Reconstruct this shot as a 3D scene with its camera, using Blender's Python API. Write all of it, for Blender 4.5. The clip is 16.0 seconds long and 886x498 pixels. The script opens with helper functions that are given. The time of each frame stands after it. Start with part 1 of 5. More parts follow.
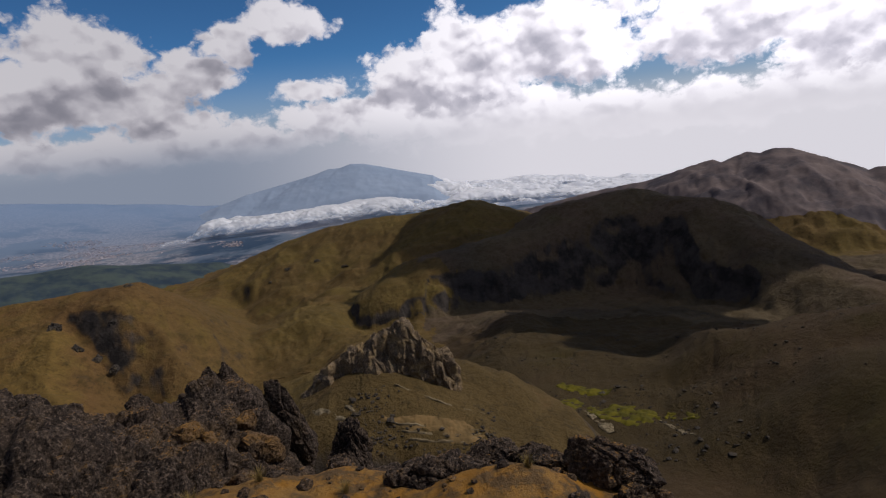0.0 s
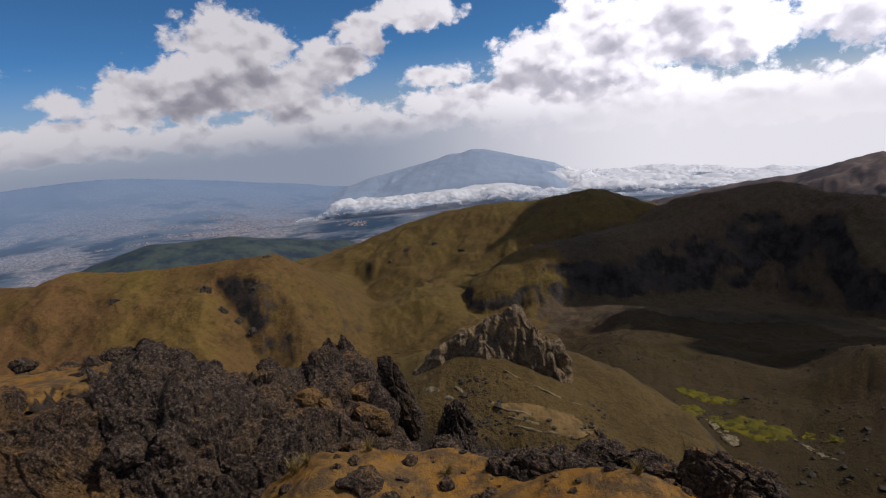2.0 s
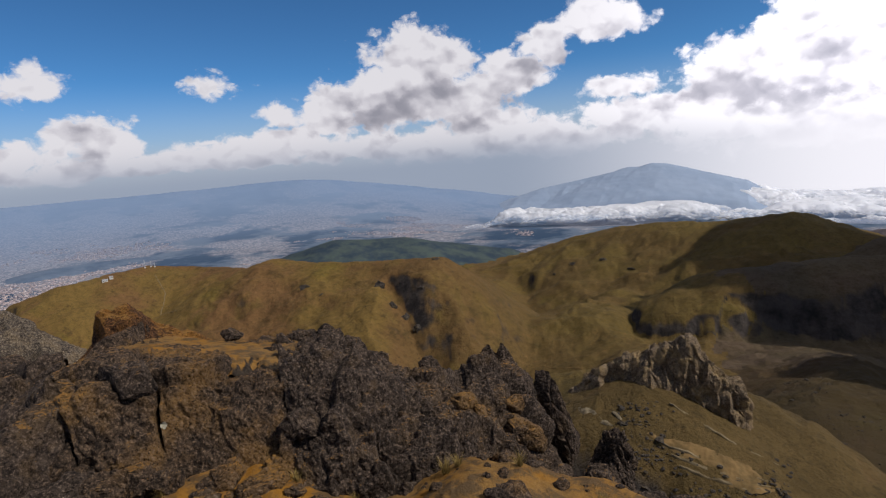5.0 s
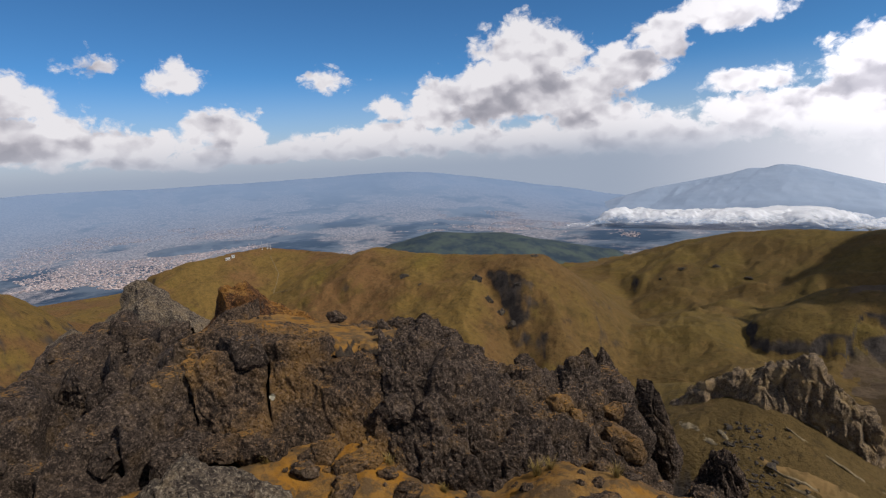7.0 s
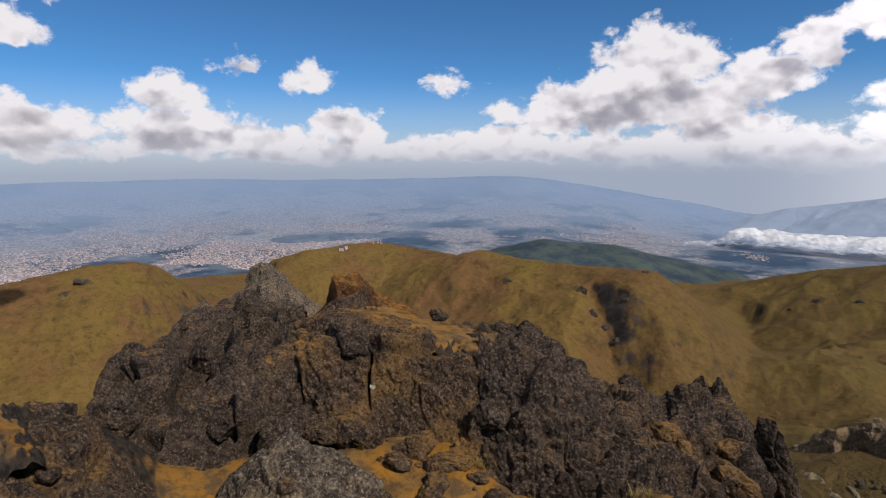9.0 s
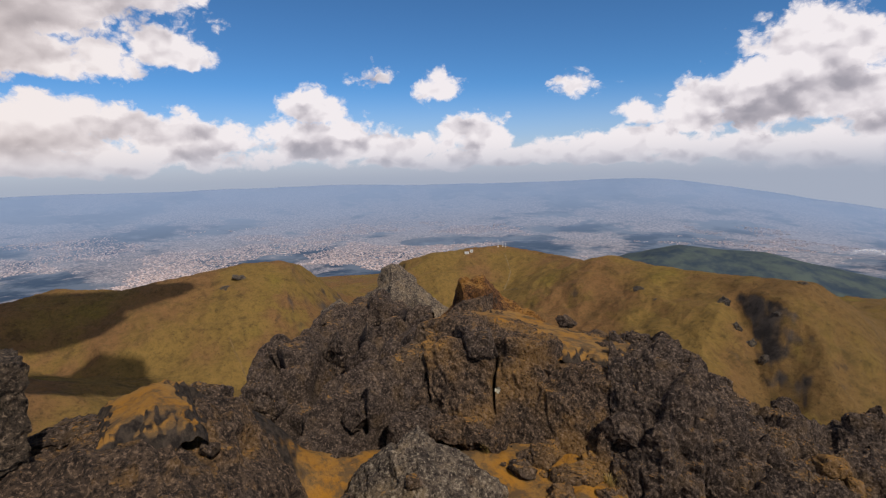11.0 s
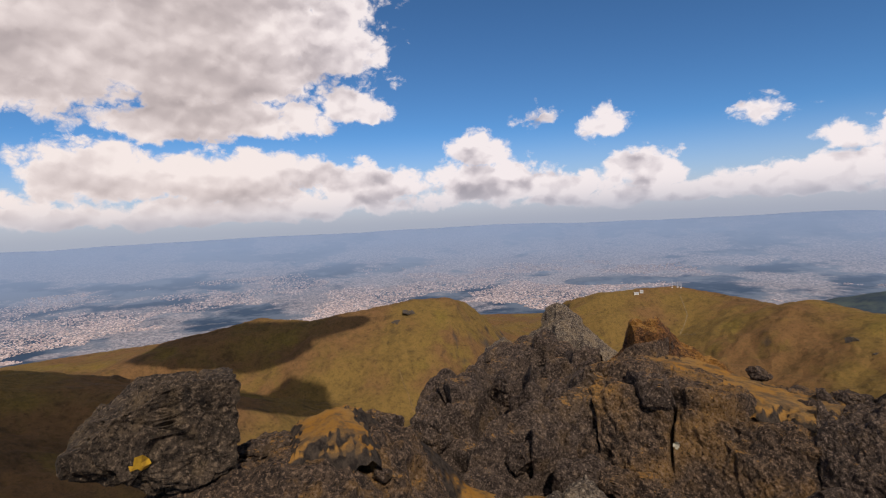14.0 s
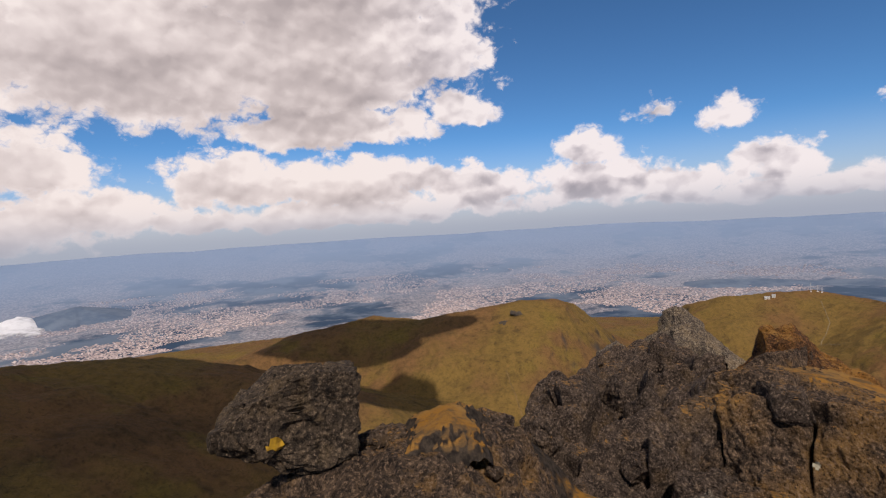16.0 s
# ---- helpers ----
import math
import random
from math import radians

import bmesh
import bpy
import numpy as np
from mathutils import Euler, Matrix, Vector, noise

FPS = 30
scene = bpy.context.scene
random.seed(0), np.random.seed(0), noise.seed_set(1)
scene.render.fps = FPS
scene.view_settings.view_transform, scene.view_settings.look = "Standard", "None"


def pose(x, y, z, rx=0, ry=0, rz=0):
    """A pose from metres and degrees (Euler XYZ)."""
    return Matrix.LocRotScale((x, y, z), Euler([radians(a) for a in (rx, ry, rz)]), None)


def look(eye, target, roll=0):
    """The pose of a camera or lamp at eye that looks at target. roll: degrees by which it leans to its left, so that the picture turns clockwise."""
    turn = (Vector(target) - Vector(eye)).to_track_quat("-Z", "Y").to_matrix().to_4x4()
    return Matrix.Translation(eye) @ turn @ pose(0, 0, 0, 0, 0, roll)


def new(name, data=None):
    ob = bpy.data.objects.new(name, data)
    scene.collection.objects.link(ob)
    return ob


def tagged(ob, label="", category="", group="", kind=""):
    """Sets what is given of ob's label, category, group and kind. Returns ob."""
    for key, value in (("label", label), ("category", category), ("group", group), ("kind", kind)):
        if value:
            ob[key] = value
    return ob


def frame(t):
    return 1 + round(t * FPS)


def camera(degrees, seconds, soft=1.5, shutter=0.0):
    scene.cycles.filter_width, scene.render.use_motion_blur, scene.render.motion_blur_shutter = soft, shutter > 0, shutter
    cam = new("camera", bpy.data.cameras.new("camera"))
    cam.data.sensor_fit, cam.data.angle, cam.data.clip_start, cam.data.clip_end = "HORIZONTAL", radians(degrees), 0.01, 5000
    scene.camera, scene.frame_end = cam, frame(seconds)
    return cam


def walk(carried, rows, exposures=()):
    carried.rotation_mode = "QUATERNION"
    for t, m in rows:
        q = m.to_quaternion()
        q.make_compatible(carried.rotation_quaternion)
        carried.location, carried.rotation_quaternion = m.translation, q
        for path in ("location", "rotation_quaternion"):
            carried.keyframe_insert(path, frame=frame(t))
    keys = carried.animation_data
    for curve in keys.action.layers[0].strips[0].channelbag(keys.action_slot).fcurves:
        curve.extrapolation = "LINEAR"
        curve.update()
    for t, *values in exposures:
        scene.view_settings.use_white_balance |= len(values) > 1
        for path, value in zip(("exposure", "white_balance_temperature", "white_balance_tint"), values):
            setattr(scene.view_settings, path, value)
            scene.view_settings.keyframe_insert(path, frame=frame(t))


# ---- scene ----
# ---------- camera and walk ----------
cam = camera(78.0, 16.0, soft=1.2)
PATH = [
    (0.0, pose(0.141, -0.133, 0.029, 77.85, 6.12, -1.51)),
    (0.5, pose(0.152, -0.114, 0.030, 77.12, 5.89, 1.41)),
    (1.0, pose(0.159, -0.095, 0.031, 76.52, 5.93, 4.44)),
    (1.5, pose(0.161, -0.078, 0.031, 76.95, 5.75, 7.76)),
    (2.0, pose(0.160, -0.061, 0.031, 77.69, 5.72, 11.03)),
    (2.5, pose(0.156, -0.045, 0.030, 78.43, 5.67, 14.40)),
    (3.0, pose(0.148, -0.031, 0.029, 79.00, 5.44, 17.61)),
    (3.5, pose(0.138, -0.017, 0.027, 79.39, 5.19, 20.61)),
    (4.0, pose(0.126, -0.005, 0.025, 79.76, 4.99, 23.37)),
    (6.5, pose(0.037, 0.043, 0.009, 80.47, 3.49, 36.88)),
    (7.0, pose(0.017, 0.050, 0.005, 80.46, 3.18, 39.53)),
    (7.5, pose(-0.004, 0.055, 0.002, 80.85, 2.57, 42.38)),
    (8.0, pose(-0.024, 0.060, -0.002, 81.30, 1.96, 45.19)),
    (8.5, pose(-0.044, 0.063, -0.006, 81.58, 1.16, 48.11)),
    (9.0, pose(-0.063, 0.065, -0.009, 81.21, 0.37, 51.11)),
    (11.5, pose(-0.136, 0.060, -0.024, 82.58, 2.04, 67.30)),
    (12.0, pose(-0.144, 0.056, -0.026, 83.49, 2.47, 70.37)),
    (12.5, pose(-0.149, 0.051, -0.027, 84.43, 2.70, 73.32)),
    (13.0, pose(-0.150, 0.044, -0.028, 85.24, 2.84, 76.07)),
    (13.5, pose(-0.148, 0.037, -0.029, 85.93, 2.91, 78.63)),
    (14.0, pose(-0.141, 0.028, -0.029, 86.47, 2.82, 81.01)),
    (14.5, pose(-0.131, 0.018, -0.028, 86.77, 2.83, 83.54)),
    (15.0, pose(-0.116, 0.007, -0.027, 86.88, 2.94, 86.23)),
    (15.5, pose(-0.096, -0.006, -0.025, 86.98, 3.28, 89.12)),
    (16.0, pose(-0.070, -0.019, -0.022, 87.14, 3.54, 92.19)),
]
walk(cam, PATH, [(0.0, -0.76, 6350, 13), (2.0, -0.58, 6350, 13), (4.0, -0.40, 6350, 12), (7.0, -0.20, 6450, 10), (9.0, -0.14, 6500, 11), (12.0, -0.10, 6750, 14), (16.0, -0.12, 6900, 16)])

# ---------- plan coordinates: bearing (degrees, to the left of the first view), distance, height ----------


def spot(az, r, z):
    a = radians(az)
    return Vector((-r * math.sin(a), r * math.cos(a), z))


def rise(az, r, el):
    """The place at that bearing and distance, el degrees above the eye's level."""
    return spot(az, r, r * math.tan(radians(el)))

# ---------- sky, clouds and sun ----------
SUN_AZ, SUN_EL = -84.0, 48.0
sun_way = rise(SUN_AZ, 1.0, SUN_EL).normalized()

lamp = bpy.data.lights.new("sun", "SUN")
lamp.energy, lamp.angle, lamp.color = 5.0, radians(0.5), (1.0, 0.94, 0.84)
sun = new("sun", lamp)
sun.matrix_world = look((0, 0, 0), -sun_way)
sun.location = spot(SUN_AZ, 300, 460)

world = bpy.data.worlds.new("sky")
scene.world = world
world.use_nodes = True
wt = world.node_tree
wt.nodes.clear()


def plug(tree, n, inputs):
    for key, value in dict(inputs).items():
        if isinstance(value, bpy.types.NodeSocket):
            tree.links.new(value, n.inputs[key])
        else:
            n.inputs[key].default_value = value
    return n


def node(tree, kind, inputs=(), operation="", feature="", smooth=False):
    n = tree.nodes.new(kind)
    if operation:
        n.operation = operation
    if feature:
        n.feature = feature
    if smooth:
        n.interpolation_type = "SMOOTHSTEP"
    return plug(tree, n, inputs)


def calc(tree, op, a, b=0.0, c=0.0):
    return node(tree, "ShaderNodeMath", {0: a, 1: b, 2: c}, operation=op).outputs[0]


def vcalc(tree, op, a, b=(0, 0, 0), c=(0, 0, 0)):
    n = node(tree, "ShaderNodeVectorMath", {0: a, 1: b, 2: c}, operation=op)
    return n.outputs["Value" if op in ("LENGTH", "DOT_PRODUCT", "DISTANCE") else "Vector"]


def ramp(tree, fac, stops, interpolation="LINEAR"):
    n = node(tree, "ShaderNodeValToRGB", {0: fac})
    n.color_ramp.interpolation = interpolation
    while len(n.color_ramp.elements) < len(stops):
        n.color_ramp.elements.new(0.5)
    for e, (p, c) in zip(n.color_ramp.elements, stops):
        e.position = p
        e.color = (c, c, c, 1) if isinstance(c, float) else (*c, 1)
    return n.outputs[0]


def mix(tree, fac, a, b, blend="MIX"):
    n = tree.nodes.new("ShaderNodeMix")
    n.data_type, n.blend_type = "RGBA", blend
    for key, value in ((0, fac), (6, a), (7, b)):
        if isinstance(value, bpy.types.NodeSocket):
            tree.links.new(value, n.inputs[key])
        else:
            n.inputs[key].default_value = value if key == 0 else (*value, 1)
    return n.outputs[2]


def noise_tex(tree, vec, scale, detail=4.0, rough=0.55, distortion=0.0, lac=2.0):
    return node(tree, "ShaderNodeTexNoise", {"Vector": vec, "Scale": scale, "Detail": detail, "Roughness": rough,
                                             "Distortion": distortion, "Lacunarity": lac}).outputs[0]


def spread(tree, x, a, b, c=0.0, d=1.0):
    """x from a..b to c..d, clamped."""
    return node(tree, "ShaderNodeMapRange", {0: x, 1: a, 2: b, 3: c, 4: d}, smooth=True).outputs[0]


# cumulus masses: bearing, elevation, half width, half height (degrees), density; the far band, then the nearer clouds
BAND = [
    (102.4, 4.0, 15, 3.0, 1), (113.5, 5.0, 7, 3.0, 1), (90.4, 4.4, 4.4, 1.8, 1), (77.0, 6.0, 4.0, 2.2, 1), (74.8, 2.8, 8, 2.6, 1), (87.4, 2.8, 6.5, 2.6, 1), (68.2, 2.2, 5.4, 1.9, 1),
    (60.5, 3.2, 3.8, 2.6, 1), (46.1, 2.0, 9.4, 1.8, 1), (55, 0.9, 20, 1.4, 1), (128.6, 6.0, 5.6, 3.8, 1), (125.3, 2.3, 9, 2.4, 1), (104, 1.4, 30, 1.6, 1), (132, 1.0, 10, 3.0, 1),
    (21.6, 0.8, 18, 2.4, 1), (8.0, 2.4, 9, 2.4, 1), (-5, 1.0, 14, 3.0, 1), (-18, -0.6, 24, 2.8, 1), (-37, 0, 14, 3.0, 1), (34, 1.0, 12, 1.8, 1),
]
HEAPS = [
    (32.2, 5.8, 9.0, 4.6, 1.2), (30.2, 9.2, 6.4, 3.4, 1.2), (25.6, 5.4, 4.2, 3.4, 1), (40.2, 4.6, 3.2, 2.8, 1), (44.6, 4.8, 2.4, 1.5, 0.7), (21.4, 7.0, 4.2, 2.8, 1), (18.2, 9.6, 2.6, 2.6, 1),
    (13.2, 11.2, 5.0, 2.4, 1), (23.8, 3.0, 5.2, 2.2, 1), (10.4, 4.9, 4.8, 1.6, 0.9), (0.9, 4.6, 5.4, 4.4, 1.1), (-5.7, 5.4, 6.4, 6.2, 1.2), (-14.5, 6.5, 9, 5.2, 1.2), (-28, 6.4, 9, 5.4, 1.2), (-38, 5.2, 8, 7, 1.2),
    (70.6, 9.4, 2.0, 1.5, 0.42), (64.5, 7.8, 2.6, 1.9, 0.62), (50.4, 7.7, 2.7, 1.2, 0.50), (52.2, 2.9, 1.2, 0.4, 0.5),
    (104, 15.5, 16.5, 7.6, 1.3), (90.8, 17.2, 4.8, 6.0, 1.1), (89.4, 11.4, 4.2, 2.5, 1), (103, 9.8, 12, 2.8, 1.1), (120, 16, 16, 9, 1.3), (106, 23, 20, 8, 1.3),
]
way = node(wt, "ShaderNodeTexCoord").outputs["Generated"]
sx = node(wt, "ShaderNodeSeparateXYZ", {0: way})
az_n = calc(wt, "MULTIPLY", calc(wt, "ARCTAN2", calc(wt, "MULTIPLY", sx.outputs[0], -1.0), sx.outputs[1]), 57.2958)
el_n = calc(wt, "MULTIPLY", calc(wt, "ARCSINE", sx.outputs[2]), 57.2958)
plan = node(wt, "ShaderNodeCombineXYZ", {0: az_n, 1: el_n}).outputs[0]
stretch = vcalc(wt, "MULTIPLY", way, (1, 1, 1.3))
curl = node(wt, "ShaderNodeTexNoise", {"Vector": stretch, "Scale": 34.0, "Detail": 5.0, "Roughness": 0.55}).outputs[1]
curled = vcalc(wt, "MULTIPLY_ADD", curl, (0.028, 0.028, 0.028), stretch)
big = noise_tex(wt, stretch, 8.0, 3.0, 0.5)


def billows(shift, scale, detail):
    """Cauliflower lumps, 0 in the clefts to 1 on the crowns."""
    v = vcalc(wt, "ADD", curled, shift)
    a = node(wt, "ShaderNodeTexVoronoi", {"Vector": v, "Scale": scale, "Detail": detail, "Roughness": 0.55, "Lacunarity": 2.4, "Smoothness": 0.45}, feature="SMOOTH_F1").outputs[0]
    return calc(wt, "SUBTRACT", 1.0, a)


lumps = billows((0, 0, 0), 19.0, 3.0)
soft, soft_up = billows((0, 0, 0), 17.0, 1.2), billows((0.006, -0.003, 0.016), 17.0, 1.2)
puffs, puffs_up = billows((0.3, 0, 0), 8.0, 1.0), billows((0.318, -0.008, 0.04), 8.0, 1.0)
wisps = noise_tex(wt, curled, 40.0, 7.0, 0.58)
wob = node(wt, "ShaderNodeTexNoise", {"Vector": stretch, "Scale": 12.0, "Detail": 3.0, "Roughness": 0.5}).outputs[1]
bent = vcalc(wt, "ADD", plan, vcalc(wt, "MULTIPLY_ADD", wob, (5.0, 3.0, 0), (-2.5, -1.5, 0)))
sunward = spread(wt, az_n, -25.0, 30.0, 1.0, 0.0)
leeward = spread(wt, az_n, 80.0, 105.0, 0.0, 1.0)
# elsewhere round the horizon and overhead the broken cumulus goes on
away = calc(wt, "MAXIMUM", spread(wt, calc(wt, "ABSOLUTE", calc(wt, "SUBTRACT", az_n, 45.0)), 92.0, 105.0), spread(wt, el_n, 24.0, 32.0))
stay = calc(wt, "SUBTRACT", 1.0, away)
loose = calc(wt, "MULTIPLY", calc(wt, "MULTIPLY_ADD", big, -3.2, 2.80), away)


def thickness(rows, place):
    """How deep a direction lies in the clouds: rounded above, flat below."""
    dist = None
    for a, e, w, h, dense in rows:
        v = vcalc(wt, "MULTIPLY_ADD", place, (1 / w, 1 / h, 0), (-a / w, -e / h, 0))
        v = vcalc(wt, "MAXIMUM", v, vcalc(wt, "MULTIPLY", v, (1, -1.5, 0)))
        d = calc(wt, "MULTIPLY_ADD", vcalc(wt, "LENGTH", v), dense, 1 - dense)
        dist = d if dist is None else node(wt, "ShaderNodeMath", {0: dist, 1: d, 2: 0.15}, operation="SMOOTH_MIN").outputs[0]
    return calc(wt, "SUBTRACT", 1.0, calc(wt, "MULTIPLY_ADD", dist, stay, loose))


def layer(rows, reach, tone):
    """Cover and colour of one layer: undersides grey, crowns and sunlit rims bright."""
    core = thickness(rows, bent)
    above = thickness(rows, vcalc(wt, "ADD", bent, (-0.45 * reach, reach, 0)))
    depth = calc(wt, "ADD", core, calc(wt, "MULTIPLY_ADD", lumps, 0.62, 0.10))
    depth = calc(wt, "ADD", depth, calc(wt, "MULTIPLY_ADD", wisps, 0.5, -0.25))
    cover = spread(wt, depth, 0.0, 0.36)
    shade = spread(wt, calc(wt, "ADD", above, calc(wt, "MULTIPLY_ADD", big, 0.7, -0.35)), -0.25, 1.15, 1.0, 0.30)
    relief = calc(wt, "MULTIPLY_ADD", calc(wt, "SUBTRACT", soft, soft_up), 0.95, calc(wt, "MULTIPLY", calc(wt, "SUBTRACT", puffs, puffs_up), 0.9))
    relief = calc(wt, "MULTIPLY", relief, calc(wt, "MULTIPLY_ADD", leeward, -0.45, 1.0))
    thin = spread(wt, depth, 0.05, 0.60, 0.28, 0.0)
    shade = calc(wt, "ADD", calc(wt, "ADD", shade, thin), calc(wt, "ADD", relief, calc(wt, "MULTIPLY_ADD", wisps, 0.12, tone - 0.06)))
    col = ramp(wt, shade, [(0.0, (0.37, 0.365, 0.42)), (0.35, (0.50, 0.485, 0.54)), (0.72, (0.76, 0.735, 0.78)), (1.0, (0.93, 0.905, 0.935))])
    warm = ramp(wt, shade, [(0.0, (0.46, 0.42, 0.43)), (0.35, (0.60, 0.55, 0.555)), (0.72, (0.79, 0.735, 0.735)), (1.0, (0.94, 0.89, 0.88))])
    return cover, mix(wt, leeward, col, warm)


band_cover, band_col = layer(BAND, 1.2, 0.10)
heap_cover, heap_col = layer(HEAPS, 2.6, 0.0)


def lit(col):
    n = node(wt, "ShaderNodeVectorMath", {0: col}, operation="SCALE")
    wt.links.new(calc(wt, "MULTIPLY_ADD", sunward, 1.15, 1.0), n.inputs["Scale"])
    return n.outputs["Vector"]


sky = wt.nodes.new("ShaderNodeTexSky")
sky.sky_type, sky.sun_disc, sky.sun_elevation, sky.sun_rotation = "NISHITA", False, radians(SUN_EL), radians(-SUN_AZ)
sky.altitude, sky.air_density, sky.dust_density, sky.ozone_density = 4600.0, 1.0, 0.4, 2.0
blue = vcalc(wt, "MULTIPLY", sky.outputs[0], (0.051, 0.096, 0.121))
# pale band low over the horizon, whiter towards the sun
low = spread(wt, el_n, -1.0, 9.0, 0.9, 0.0)
blue = mix(wt, low, blue, (0.50, 0.545, 0.62))
haze_low = mix(wt, spread(wt, el_n, -1.2, 2.5), (0.38, 0.44, 0.55), (0.58, 0.60, 0.68))
haze_col = mix(wt, spread(wt, az_n, -12.0, 24.0, 1.0, 0.0), haze_low, (1.20, 1.17, 1.22))
veil = calc(wt, "MULTIPLY", spread(wt, el_n, -1.2, 3.6, 0.95, 0.0), spread(wt, az_n, 60.0, 110.0, 1.0, 0.85))
high = mix(wt, heap_cover, mix(wt, band_cover, blue, lit(band_col)), lit(heap_col))
air = mix(wt, veil, high, haze_col)
bg = node(wt, "ShaderNodeBackground", {"Color": air, "Strength": 1.0})
wt.links.new(bg.outputs[0], node(wt, "ShaderNodeOutputWorld").inputs[0])
# ---------- materials ----------


def material(name, rough=0.9, spec=0.2):
    m = bpy.data.materials.new(name)
    m.use_nodes = True
    t = m.node_tree
    p = t.nodes["Principled BSDF"]
    p.inputs["Roughness"].default_value = rough
    p.inputs["Specular IOR Level"].default_value = spec
    return m, t, p, node(t, "ShaderNodeNewGeometry").outputs["Position"]


def bump(t, p, height, strength, distance):
    n = node(t, "ShaderNodeBump", {"Height": height, "Strength": strength, "Distance": distance})
    t.links.new(n.outputs[0], p.inputs["Normal"])


def rock_material(name, dark, pale, lichen, lichen_amount, scale=1.0, stain=None):
    m, t, p, pos = material(name, 0.92, 0.15)
    n1 = noise_tex(t, pos, 1.3 * scale, 6.0, 0.6)
    n2 = noise_tex(t, pos, 9.0 * scale, 6.0, 0.7)
    n3 = noise_tex(t, pos, 45.0 * scale, 3.0, 0.6)
    col = mix(t, spread(t, n2, 0.32, 0.70), dark, pale)
    col = mix(t, spread(t, n1, 0.52 - 0.2 * lichen_amount, 0.72, 0.0, 0.8), col, lichen)
    if stain:
        col = mix(t, spread(t, noise_tex(t, pos, 0.8 * scale, 5.0, 0.65), 0.5, 0.62, 0.0, 0.85), col, stain)
    col = mix(t, spread(t, n3, 0.55, 0.72, 0.0, 0.5), col, tuple(min(0.4, 2.0 * c) for c in pale))
    col = mix(t, spread(t, n3, 0.28, 0.42, 0.55, 0.0), col, tuple(0.3 * c for c in dark))
    col = mix(t, 1.0, col, (0.78, 0.78, 0.8), "MULTIPLY")
    t.links.new(col, p.inputs["Base Color"])
    cells = node(t, "ShaderNodeTexVoronoi", {"Vector": pos, "Scale": 14.0 * scale, "Detail": 2.0}, feature="F1").outputs[0]
    h = calc(t, "ADD", calc(t, "MULTIPLY", n2, 1.0), calc(t, "ADD", calc(t, "MULTIPLY", n3, 0.35), calc(t, "MULTIPLY", cells, 0.5)))
    bump(t, p, h, 0.9, 0.06 / scale)
    return m


ROCK = rock_material("dark_volcanic_rock", (0.020, 0.017, 0.015), (0.075, 0.062, 0.050), (0.13, 0.095, 0.045), 0.25)
ROCK_CRAG = rock_material("buff_crag_rock", (0.070, 0.050, 0.034), (0.25, 0.175, 0.105), (0.28, 0.185, 0.08), 0.45, 0.25)


def sand_material():
    m, t, p, pos = material("ochre_grit", 0.95, 0.1)
    n1 = noise_tex(t, pos, 0.9, 5.0, 0.6)
    n2 = noise_tex(t, pos, 30.0, 4.0, 0.7)
    col = mix(t, spread(t, n1, 0.38, 0.64), (0.31, 0.180, 0.056), (0.36, 0.175, 0.026))
    col = mix(t, spread(t, noise_tex(t, pos, 3.0, 6.0, 0.7), 0.44, 0.60, 0.0, 0.85), col, (0.11, 0.078, 0.045))
    col = mix(t, spread(t, n2, 0.55, 0.75, 0.0, 0.6), col, (0.09, 0.07, 0.05))
    nz = node(t, "ShaderNodeSeparateXYZ", {0: node(t, "ShaderNodeNewGeometry").outputs["Normal"]}).outputs[2]
    stone = mix(t, spread(t, noise_tex(t, pos, 12.0, 6.0, 0.7), 0.35, 0.68), (0.020, 0.017, 0.015), (0.075, 0.060, 0.045))
    col = mix(t, spread(t, calc(t, "ADD", nz, calc(t, "MULTIPLY_ADD", n1, 0.5, -0.25)), 0.70, 0.86, 1.0, 0.0), col, stone)
    col = mix(t, 1.0, col, (0.74, 0.70, 0.68), "MULTIPLY")
    t.links.new(col, p.inputs["Base Color"])
    bump(t, p, calc(t, "ADD", n2, noise_tex(t, pos, 6.0, 5.0, 0.65)), 0.8, 0.06)
    return m


